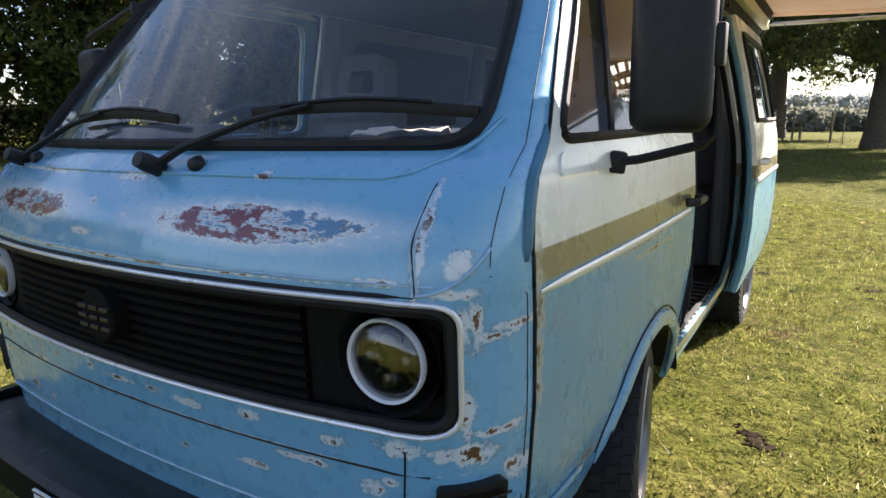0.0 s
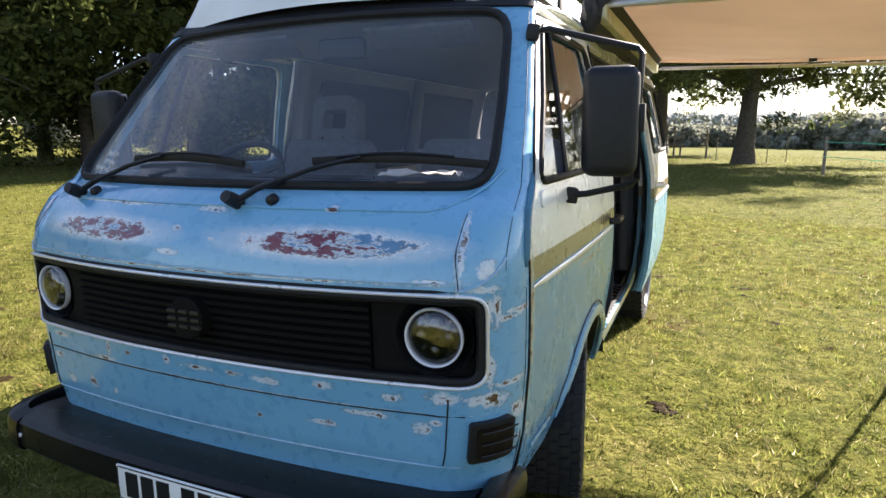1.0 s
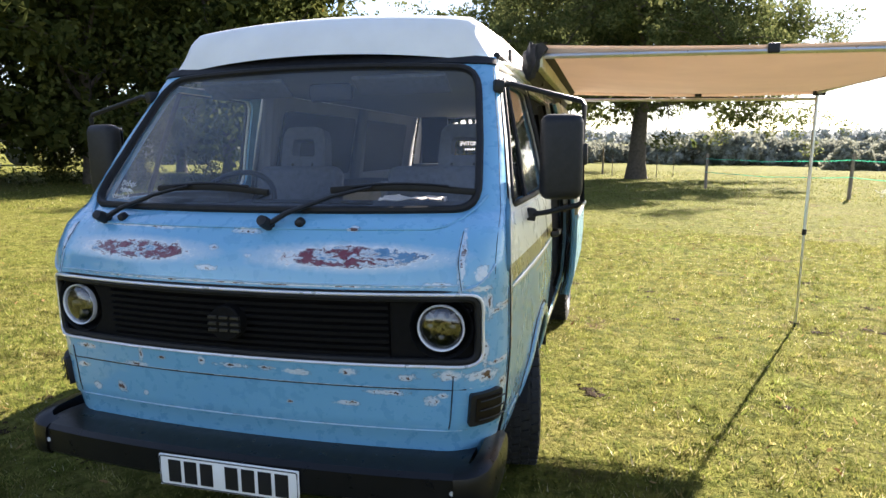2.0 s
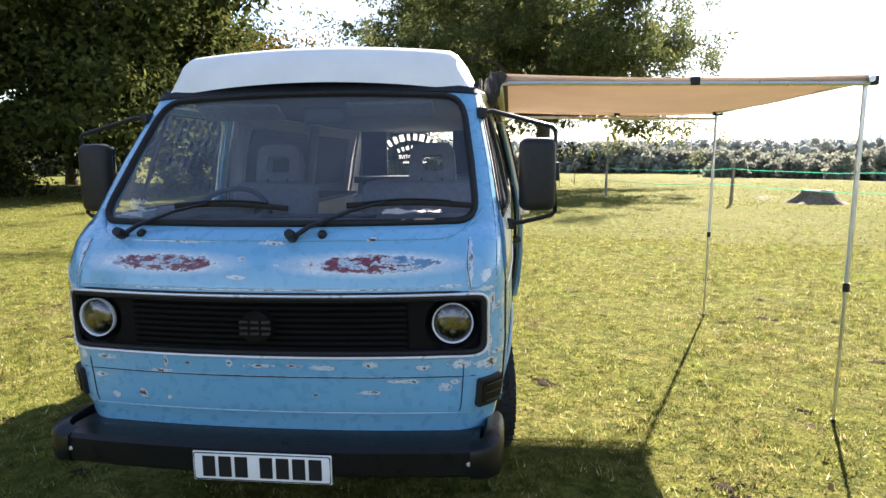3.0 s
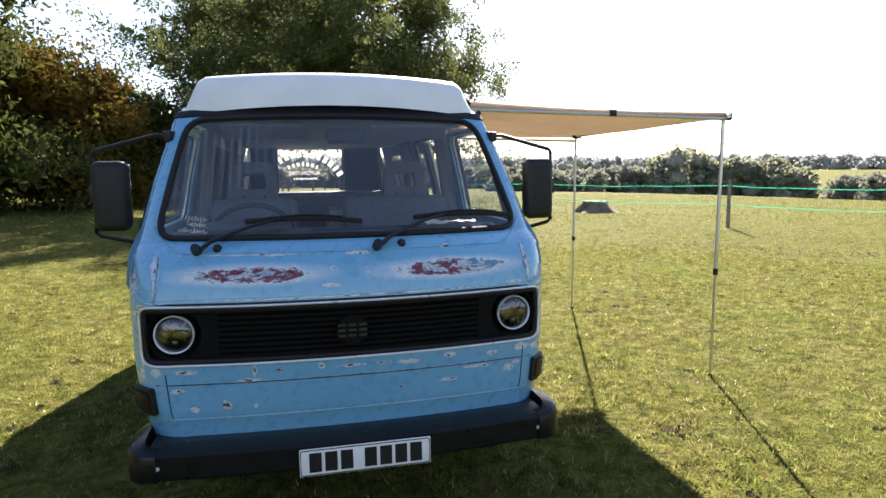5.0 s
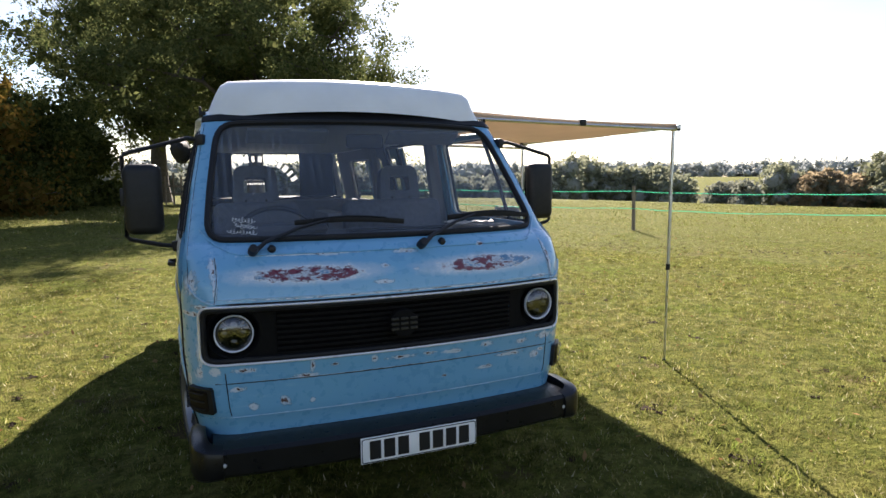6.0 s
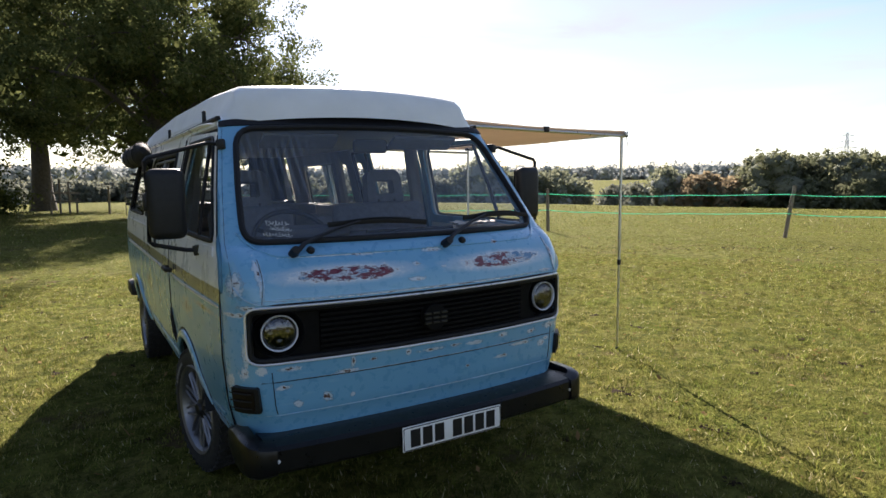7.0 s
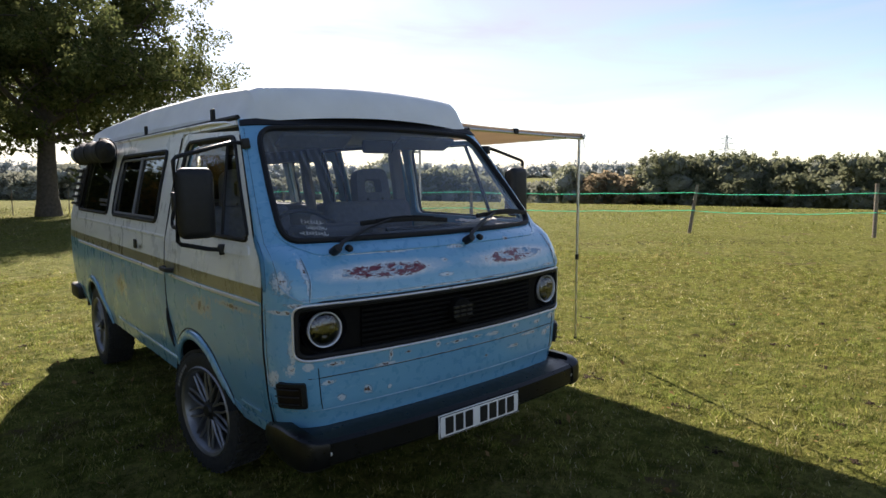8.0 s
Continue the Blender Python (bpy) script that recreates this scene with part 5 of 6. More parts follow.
part("header_rail", panel([[(0.68, 1.802), (1.49, 1.800), (1.49, 1.83), (0.72, 1.83)]], flank(1), YS, (), 0.02), M_SIDE, van)
part("header_rail", panel([[(0.68, 1.802), (1.49, 1.800), (1.49, 1.83), (0.72, 1.83)]], flank(-1), YS, (), 0.02), M_SIDE, van)


# ---- wheels ----
def wheel(y, sg, steer):
    hub = pose(sg * 0.790, y, HUB, 0, 0, steer)
    w = part("wheel", lathe(bmesh.new(), [(0.225, -0.085), (0.246, -0.100), (0.290, -0.106), (0.318, -0.098), (0.327, -0.080), (0.329, 0.0), (0.327, 0.080), (0.318, 0.098), (0.290, 0.106), (0.246, 0.100), (0.225, 0.085)], 56,
             hub), M_TYRE, van, "silver multi-spoke wheel with chunky tyre")
    bm = bmesh.new()
    for k in range(44):
        for row, xx in enumerate((-0.082, -0.042, 0.0, 0.042, 0.082)):
            a = 360 * (k + 0.5 * (row % 2)) / 44
            box(bm, xx - 0.016, xx + 0.016, -0.016, 0.016, 0.322, 0.336, 0.0, hub @ pose(0, 0, 0, a, 0, 0) @ pose(0, 0, 0, 0, 0, 12))
    part("tread", bm, M_TYRE, w, "chunky tyre tread", 0)
    o = hub @ pose(0, 0, 0, 0, 0, 0 if sg > 0 else 180)
    part("rim", lathe(bmesh.new(), [(0.238, 0.090), (0.248, 0.099), (0.240, 0.107), (0.224, 0.098), (0.206, 0.060), (0.200, -0.05), (0.21, -0.09)], 48, o), M_RIM, w, "polished rim lip")
    for k in range(10):
        for d in (-1, 1):
            bm = bmesh.new()
            sweep(bm, [o @ Vector((0.066, 0.045 * math.cos(a), 0.045 * math.sin(a))) if q == 0 else o @ Vector((0.066 + 0.008 * q, (0.045 + 0.168 * q) * math.cos(a + d * q * 0.24), (0.045 + 0.168 * q) * math.sin(a + d * q * 0.24)))
                       for q in (0.0, 0.5, 1.0) for a in [2 * math.pi * k / 10]], 0.0065, 0.010, n=6, up=(1, 0, 0))
            part("spoke", bm, M_RIM, w)
    if sg < 0:
        for k in range(7):
            part("tyre_lettering", boxed(0.1045, 0.108, -0.009, 0.009, 0.268, 0.286, 0.001, m=o @ pose(0, 0, 0, 38 + 5.2 * k, 0, 0), seg=1), M_DULLBAR, w, "small pale bars on the tyre wall")
    part("hub_cap", lathe(bmesh.new(), [(0.0, 0.094), (0.030, 0.092), (0.036, 0.080), (0.055, 0.072), (0.062, 0.05), (0.062, 0.0)], 28, o), M_PLASTIC, w, "dark hub cap")
    part("brake_drum", lathe(bmesh.new(), [(0.0, 0.02), (0.14, 0.02), (0.15, -0.05)], 28, o), M_RUBBER, w)


for yy in (FRONT_AXLE, REAR_AXLE):
    for sg in (-1, 1):
        wheel(yy, sg, 10 if yy < 2 else 0)
part("axle", tube([(-0.7, FRONT_AXLE, HUB), (0.7, FRONT_AXLE, HUB)], 0.035, n=10), M_RUBBER, van)
part("axle", tube([(-0.7, REAR_AXLE, HUB), (0.7, REAR_AXLE, HUB)], 0.045, n=10), M_RUBBER, van)


# ---- the raised white roof ----
bm = bmesh.new()
stations = [(0.0, 1.825, 1.832), (0.003, 1.823, 1.859), (0.012, 1.825, 1.922), (0.022, 1.828, 1.972), (0.030, 1.832, 1.993), (0.045, 1.838, 2.008), (0.20, 1.846, 2.034), (0.5, 1.852, 2.050), (0.85, 1.855, 2.02), (0.96, 1.855, 1.99), (1.0, 1.855, 1.94)]
rings = []
for t, z0, z1 in stations:
    y = 0.585 + t * (BACK - 0.60)
    ring = []
    for k in range(-12, 13):
        a = abs(k) / 12
        if a > 0.92:
            x, zz = 0.755, z0
        elif a > 0.84:
            x, zz = 0.750, z0 + (z1 - z0) * 0.13
        elif a > 0.76:
            x, zz = 0.722, z0 + (z1 - z0) * 0.17
        elif a > 0.68:
            x, zz = 0.664, z0 + (z1 - z0) * 0.90
        else:
            x, zz = 0.640 * a / 0.68, z1 + (0.030 if t > 0.02 else 0.024) * (1 - (a / 0.68) ** 2)
        back_bow = 0.085 * (x / 0.75) ** 2 * max(0.0, 1 - t * 14)
        droop = 0.016 * (x / 0.75) ** 2 * max(0.0, 1 - t * 12) * (1 if a > 0.72 or t < 0.008 else 0.3)
        ring.append(bm.verts.new((math.copysign(x, k), y + back_bow, zz - droop)))
    rings.append(ring)
for a, b in zip(rings, rings[1:]):
    for k in range(24):
        bm.faces.new((a[k], a[k + 1], b[k + 1], b[k]))
bm.faces.new(rings[-1])
bmesh.ops.recalc_face_normals(bm, faces=bm.faces[:])
part("raised_roof", bm, M_WHITE, van, "white moulded fibreglass raised roof", 28)
part("roof_seal", tube([(sg * 0.752, 0.70 + 0.2 * i, 1.838) for sg in (-1,) for i in range(18)], 0.014, n=6), M_RUBBER, van)
part("roof_seal", tube([(0.752, 0.70 + 0.2 * i, 1.838) for i in range(18)], 0.014, n=6), M_RUBBER, van)
for yy in (1.02, 2.30, 3.75):
    for sg in (-1, 1):
        part("roof_strap", boxed(sg * 0.757 - 0.007, sg * 0.757 + 0.007, yy - 0.022, yy + 0.022, 1.838, 1.905, 0.003), M_BAG, van, "black roof strap")


# ---- tall mirrors on tube brackets ----
def mirror(sg):
    X, Y = 1.105, 0.56
    arm = [(sg * 0.775, 0.575, 1.705), (sg * 0.83, 0.57, 1.712), (sg * (X - 0.012), Y, 1.640), (sg * X, Y, 1.625), (sg * X, Y, 1.270), (sg * (X - 0.015), Y + 0.004, 1.255), (sg * 0.96, 0.58, 1.222), (sg * 0.905, 0.585, 1.215)]
    mm = part("mirror_bracket", tube(arm, 0.0100, n=8), M_PLASTIC, van, "black tube bracket of the door mirror")
    for p in ((0.775, 0.575, 1.705), (0.900, 0.600, 1.215)):
        part("bracket_foot", boxed(-0.014, 0.024, -0.030, 0.030, -0.024, 0.024, 0.006, m=pose(sg * p[0], p[1], p[2], 0, sg * 8, sg * 20)), M_PLASTIC, mm)
    bm = bmesh.new()
    turn = pose(sg * (X - 0.080), Y - 0.01, 1.438, 0, 0, sg * 6)
    box(bm, -0.080, 0.080, -0.050, 0.030, -0.160, 0.156, 0.036, turn, 4)
    head = part("mirror_head", bm, M_PLASTIC, mm, "tall black mirror housing")
    part("mirror_glass", boxed(-0.070, 0.070, 0.030, 0.034, -0.144, 0.142, 0.001, m=turn), M_MIRROR, head, "silvered mirror glass")
    part("mirror_clamp", boxed(-0.016, 0.016, -0.016, 0.016, -0.04, 0.04, 0.004, m=pose(sg * X, Y, 1.447)), M_PLASTIC, mm)


mirror(-1)
mirror(1)

# ---- cab and living space, seen through the glass ----
bm = bmesh.new()
last = None
for i in range(21):
    s = -0.80 + 0.08 * i
    y0 = nose(s, 1.26)[1] + 0.03
    ring = [bm.verts.new((nose(s, 1.26)[0] * 0.97, y, z)) for y, z in ((y0, 1.235), (y0 + 0.10, 1.262), (0.46, 1.272), (0.50, 1.25), (0.50, 1.02), (0.42, 0.90), (0.2, 0.90))]
    if last:
        for k in range(6):
            bm.faces.new((last[k], last[k + 1], ring[k + 1], ring[k]))
    last = ring
bmesh.ops.recalc_face_normals(bm, faces=bm.faces[:])
dash = part("dashboard", bm, M_DASH, van, "dark moulded dashboard")
part("instrument_hood", boxed(-0.62, -0.24, 0.30, 0.50, 1.26, 1.315, 0.025), M_DASH, dash)
part("dash_tray", tube([(x, 0.33, 1.272) for x in (-0.15, 0.0, 0.2, 0.35)], 0.012, n=6), M_RUBBER, dash)
bm = bmesh.new()
lathe(bm, [(0.205 + 0.013 * math.cos(a), 0.013 * math.sin(a)) for a in np.linspace(0, 2 * math.pi, 9)[:-1]], 40, pose(-0.43, 0.60, 1.215, 0, 0, 0) @ pose(0, 0, 0, -40, 0, 0) @ pose(0, 0, 0, 0, 0, 90), True)
steer = part("steering_wheel", bm, M_PLASTIC, van, "large thin-rimmed black steering wheel")
bm = bmesh.new()
for a in (0, 120, 240):
    box(bm, -0.012, 0.012, -0.006, 0.006, 0.02, 0.205, 0.004, pose(-0.43, 0.60, 1.215, -40, 0, 0) @ pose(0, 0, 0, 0, a + 60, 0))
box(bm, -0.05, 0.05, -0.02, 0.03, -0.05, 0.05, 0.015, pose(-0.43, 0.60, 1.215, -40, 0, 0))
part("wheel_spokes", bm, M_PLASTIC, steer)
part("steering_column", tube([(-0.43, 0.60, 1.21), (-0.43, 0.42, 1.06)], 0.04, n=10), M_PLASTIC, steer)


def seat(x, wide=0.25, shift=0.0):
    y = 0.98
    s = part("cab_seat", boxed(x + shift - wide, x + shift + wide, y - 0.30, y + 0.22, 0.72, 0.86, 0.05, seg=3), M_SEAT, van, "grey cloth cab seat with open headrest")
    part("backrest", boxed(shift - wide, shift + wide, -0.065, 0.065, 0.0, 0.60, 0.055, m=pose(x, y + 0.22, 0.80, -14), seg=3), M_SEAT, s)
    # headrest with a window through it
    bm = panel([rounded([(-0.140, 0.0), (0.140, 0.0), (0.122, 0.25), (-0.122, 0.25)], 0.06, 5), rounded([(-0.070, 0.085), (0.070, 0.085), (0.064, 0.18), (-0.064, 0.18)], 0.02, 3)], lambda u, v: (u, 0.0, v), (), (), 0.085)
    bmesh.ops.transform(bm, matrix=pose(x, y + 0.37, 1.355, -10), verts=bm.verts[:])
    part("headrest", bm, M_SEAT, s)
    for d in (-0.06, 0.06):
        part("headrest_rod", tube([(x + d, y + 0.36, 1.30), (x + d, y + 0.37, 1.40)], 0.006, n=6), M_PLASTIC, s)
    part("seat_base", boxed(x - 0.22, x + 0.22, y - 0.25, y + 0.20, 0.44, 0.72, 0.02), M_DASH, s)


seat(-0.46)
seat(0.46, 0.33, -0.07)
part("grab_handle", tube([(0.60, 0.47, 1.05), (0.62, 0.45, 1.12), (0.72, 0.45, 1.12), (0.74, 0.47, 1.05)], 0.01, n=6), M_PLASTIC, van)
cab = part("kitchen_unit", boxed(-0.80, -0.42, 1.72, 3.0, 0.44, 1.22, 0.01), M_WOODIN, van, "pale plywood kitchen unit")
part("unit_top", boxed(-0.81, -0.40, 1.70, 3.02, 1.22, 1.245, 0.006), M_DASH, cab)
part("bed_seat", boxed(-0.40, 0.78, 3.05, 4.10, 0.44, 0.86, 0.03), M_SEAT, van, "grey bench seat")
part("bench_back", boxed(-0.40, 0.78, 3.62, 3.76, 0.86, 1.32, 0.05), M_SEAT, van, "grey bench backrest")
part("bulkhead", boxed(-0.82, -0.10, 1.50, 1.54, 0.44, 1.16, 0.01), M_SEAT, van, "grey half bulkhead behind the seat")
part("cupboard", boxed(-0.02, 0.10, 1.40, 1.86, 0.44, 1.30, 0.01), M_TRIM_IN, van, "pale edge of a slim cupboard")
part("rear_view_mirror", boxed(-0.06, 0.14, 0.665, 0.690, 1.675, 1.750, 0.018), M_PLASTIC, van, "black interior mirror")
for sg in (-1, 1):
    part("sun_visor", boxed(-0.20, 0.20, -0.01, 0.01, -0.06, 0.06, 0.008, m=pose(sg * 0.36, 0.67, 1.735, 60)), M_SEAT, van, "folded sun visor")
    part("pillar_lining", tube([(sg * 0.80, 1.49, 0.5), (sg * 0.80, 1.50, 1.2), (sg * 0.72, 1.50, 1.79)], 0.04, 0.05, n=8), M_TRIM_IN, van)
    part("pillar_lining", tube([(sg * 0.80, 2.92, 0.5), (sg * 0.80, 2.92, 1.2), (sg * 0.72, 2.92, 1.79)], 0.05, 0.05, n=8), M_TRIM_IN, van)
# crumpled paper and glasses on the dash top
bm = bmesh.new()
bmesh.ops.create_grid(bm, x_segments=10, y_segments=6, size=0.5)
for v in bm.verts:
    v.co = Vector((0.50 + v.co.x * 0.24, 0.36 + v.co.y * 0.10, 1.290 + 0.02 * noise.noise(Vector((v.co.x * 5, v.co.y * 5, 1.2)))))
thicken(bm, 0.003)
tagged(part("crumpled_paper", bm, M_PAPER), "crumpled pale paper lying on the dashboard", "paper").matrix_world = van.matrix_world
# small white sticker scribble low on the windscreen
for k, (s0, z0, w0, hi) in enumerate(((-0.715, 1.350, 0.095, 0.012), (-0.70, 1.326, 0.085, 0.010), (-0.735, 1.303, 0.120, 0.010))):
    pts = []
    for i in range(49):
        a = i / 48 * (7 + k) * 2 * math.pi
        pts.append(nose(s0 + w0 * i / 48 + 0.006 * math.cos(a), z0 - 0.008 * i / 48 + hi * math.sin(a) * (0.65 + 0.35 * math.sin(i * 0.37 + k * 2)), 0.002))
    part("windscreen_sticker", tube(pts, 0.0009, n=4), M_LETTER, van, "small white handwritten sticker")


# ---- awning on the open side ----
AX0, AX1, AY0, AY1 = 0.86, 2.80, 1.40, 3.90
AZ0, AZ1 = 1.965, 1.935
awning = thing("awning", "tan canvas side awning on aluminium poles", "awning", pose(0, 0, 0))
bm = bmesh.new()
NA, NB = 26, 26
grid = []
for i in range(NA + 1):
    u = i / NA
    row = []
    for j in range(NB + 1):
        v = j / NB
        sag = 0.055 * math.sin(math.pi * u) * (0.35 + 0.65 * math.sin(math.pi * v)) + 0.03 * math.sin(math.pi * v) * u
        row.append(bm.verts.new((AX0 + (AX1 - AX0) * u, AY0 + (AY1 - AY0) * v, AZ0 + (AZ1 - AZ0) * u - sag + 0.012)))
    grid.append(row)
for i in range(NA):
    for j in range(NB):
        bm.faces.new((grid[i][j], grid[i + 1][j], grid[i + 1][j + 1], grid[i][j + 1]))
thicken(bm, 0.003)
part("canopy", bm, M_CANVAS, awning, "sagging tan canvas")
# hems over the rails
for yy in (AY0, AY1):
    part("hem", tube([(AX0 + (AX1 - AX0) * i / 16, yy, AZ0 + (AZ1 - AZ0) * i / 16 - 0.055 * 0.35 * math.sin(math.pi * i / 16) + 0.004) for i in range(17)], 0.006, 0.022, n=6), M_CANVAS, awning)
    drop = 0.030 if yy == AY0 else 0.062
    part("arm", tube([(AX0, yy, AZ0 - drop), (AX1, yy, AZ1 - drop + 0.008)], 0.013, n=10), M_ALU, awning, "white aluminium arm")
    part("arm_clip", boxed(1.88, 1.93, yy - 0.020, yy + 0.020, AZ0 - 0.052, AZ0 - 0.006, 0.005), M_PLASTIC, awning, "black clip")
part("front_rail", tube([(AX1, AY0 - 0.03, AZ1), (AX1, AY1 + 0.03, AZ1)], 0.017, n=10), M_ALU, awning, "aluminium front rail")
for yy in (AY0 + 0.03, AY1 - 0.02):
    zb = float(ground_z(AX1, yy))
    pole = part("pole", tube([(AX1, yy, AZ1 - 0.01), (AX1, yy, 0.80)], 0.013, n=10), M_ALU, awning, "telescopic aluminium pole")
    part("lower_pole", tube([(AX1, yy, 0.82), (AX1, yy, zb)], 0.0095, n=10), M_ALU, pole)
    part("pole_clamp", tube([(AX1, yy, 0.775), (AX1, yy, 0.825)], 0.018, n=10), M_PLASTIC, pole, "black plastic clamp")
    part("pole_foot", tube([(AX1, yy, zb - 0.01), (AX1, yy, zb + 0.02)], 0.014, n=10), M_PLASTIC, pole)
    part("pole_head", boxed(AX1 - 0.03, AX1 + 0.055, yy - 0.026, yy + 0.026, AZ1 - 0.028, AZ1 + 0.020, 0.006), M_PLASTIC, pole, "black corner bracket")
part("strap", tube([(AX1 + 0.04, AY0 + 0.02, AZ1 - 0.01), (AX1 + 0.055, AY0 + 0.02, AZ1 - 0.06), (AX1 + 0.065, AY0 + 0.015, AZ1 - 0.11)], 0.003, n=5), M_LETTER, awning)
part("mounting_rail", boxed(0.80, 0.86, AY0 - 0.04, AY1 + 0.04, 1.875, 1.975, 0.008), plain("pale_mounting_rail", (0.52, 0.50, 0.36), 0.5), awning, "pale rail along the roof edge")
# opened black bag hanging from the rail
bm = bmesh.new()
last = None
for i in range(30):
    y = AY0 - 0.06 + (AY1 - AY0 + 0.12) * i / 29
    ring = []
    for k, (x, z) in enumerate(((0.80, 1.985), (0.86, 1.992), (0.885, 1.97), (0.82, 1.87), (0.79, 1.82), (0.775, 1.86))):
        w = noise.noise(Vector((y * 2.2, k * 1.7, 0.3))) * 0.03
        ring.append(bm.verts.new((x + w * 0.4 * (k in (3, 4)), y, z + w * (k in (3, 4)))))
    if last:
        for k in range(6):
            bm.faces.new((last[k], last[(k + 1) % 6], ring[(k + 1) % 6], ring[k]))
    last = ring
bmesh.ops.holes_fill(bm, edges=bm.edges[:])
bmesh.ops.recalc_face_normals(bm, faces=bm.faces[:])
part("bag_flap", bm, M_BAG, awning, "open black storage bag")
# crumpled end of the bag
bm = bmesh.new()
bmesh.ops.create_icosphere(bm, subdivisions=3, radius=1.0)
for v in bm.verts:
    n = noise.noise(v.co * 2.1) * 0.35 + noise.noise(v.co * 5) * 0.12
    v.co = Vector((0.805 + v.co.x * 0.045 * (1 + n), AY0 - 0.03 + v.co.y * 0.06 * (1 + n), 1.905 + v.co.z * 0.085 * (1 + n * 1.4)))
part("bag_end", bm, M_BAG, awning, "crumpled black bag end")
for yy in (1.9, 2.6, 3.3):
    part("rail_bracket", boxed(0.75, 0.815, yy - 0.02, yy + 0.02, 1.835, 1.945, 0.004), M_PLASTIC, awning)

# rolled black cover on the other roof edge
bm = bmesh.new()
sweep(bm, [(-0.880 + 0.012 * noise.noise(Vector((i * 0.9, 0, 0))), 2.84 + 0.055 * i, 1.765 + 0.018 * noise.noise(Vector((0, i * 0.7, 3))) + (0.025 - 0.012 * i if i < 2 else 0)) for i in range(21)], 0.066, 0.080, n=14,
      taper=[0.35, 0.75, 1.05, 1.15] + [1.0 + 0.06 * math.sin(i * 1.3) for i in range(16)] + [0.9])
roll = tagged(part("rolled_cover", bm, M_BAG), "rolled black canvas cover strapped to the roof edge", "rolled cover")
roll.matrix_world = van.matrix_world
part("cover_end", lathe(bmesh.new(), [(0.0, 0.012), (0.07, 0.012), (0.078, 0.0), (0.07, -0.01)], 20, pose(-0.880, 3.955, 1.765, 0, 0, 90)), M_WHITE, roll, "pale end of the roll")
for yy in (2.95, 3.4, 3.8):
    part("cover_strap", tube([(-0.880 + 0.074 * math.cos(a), yy, 1.765 + 0.090 * math.sin(a)) for a in np.linspace(0, 2 * math.pi, 17)[:-1]], 0.004, 0.012, closed=True, n=6, up=(0, 1, 0)), M_RUBBER, roll)


# ---- trees ----
def leaf_cards(centres, size, spread, per, seed, flat=0.75):
    g = np.random.default_rng(seed)
    c = np.repeat(np.asarray(centres), per, axis=0)
    n = len(c)
    d = g.normal(size=(n, 3))
    d *= (1.75 * spread * g.random(n) ** 0.45 / np.linalg.norm(d, axis=1))[:, None] * np.array([1, 1, flat])
    p = c + d
    s = size * (0.6 + 0.8 * g.random(n))[:, None]
    a = g.normal(size=(n, 3))
    a /= np.linalg.norm(a, axis=1)[:, None]
    b = np.cross(a, g.normal(size=(n, 3)))
    b /= np.linalg.norm(b, axis=1)[:, None]
    b *= 0.6
    return np.stack([p - a * s * 0.5, p + b * s * 0.42, p + a * s * 0.5, p - b * s * 0.42], 1)


def limbs(bm, start, tip, r0, r1, g, wob):
    k = 7
    pts, start, tip = [], np.array(start), np.array(tip)
    off = np.zeros(3)
    for i in range(k):
        t = i / (k - 1)
        off = off + g.normal(size=3) * wob * np.array([1, 1, 0.6]) * (t < 0.95)
        p = start + (tip - start) * t + off * math.sin(math.pi * min(1, t)) + np.array([0, 0, 0.12 * np.linalg.norm(tip - start) * math.sin(math.pi * t) * 0.5])
        pts.append(p)
    sweep(bm, pts, 1.0, n=7, taper=[r0 + (r1 - r0) * (i / (k - 1)) ** 0.7 for i in range(k)])
    return pts


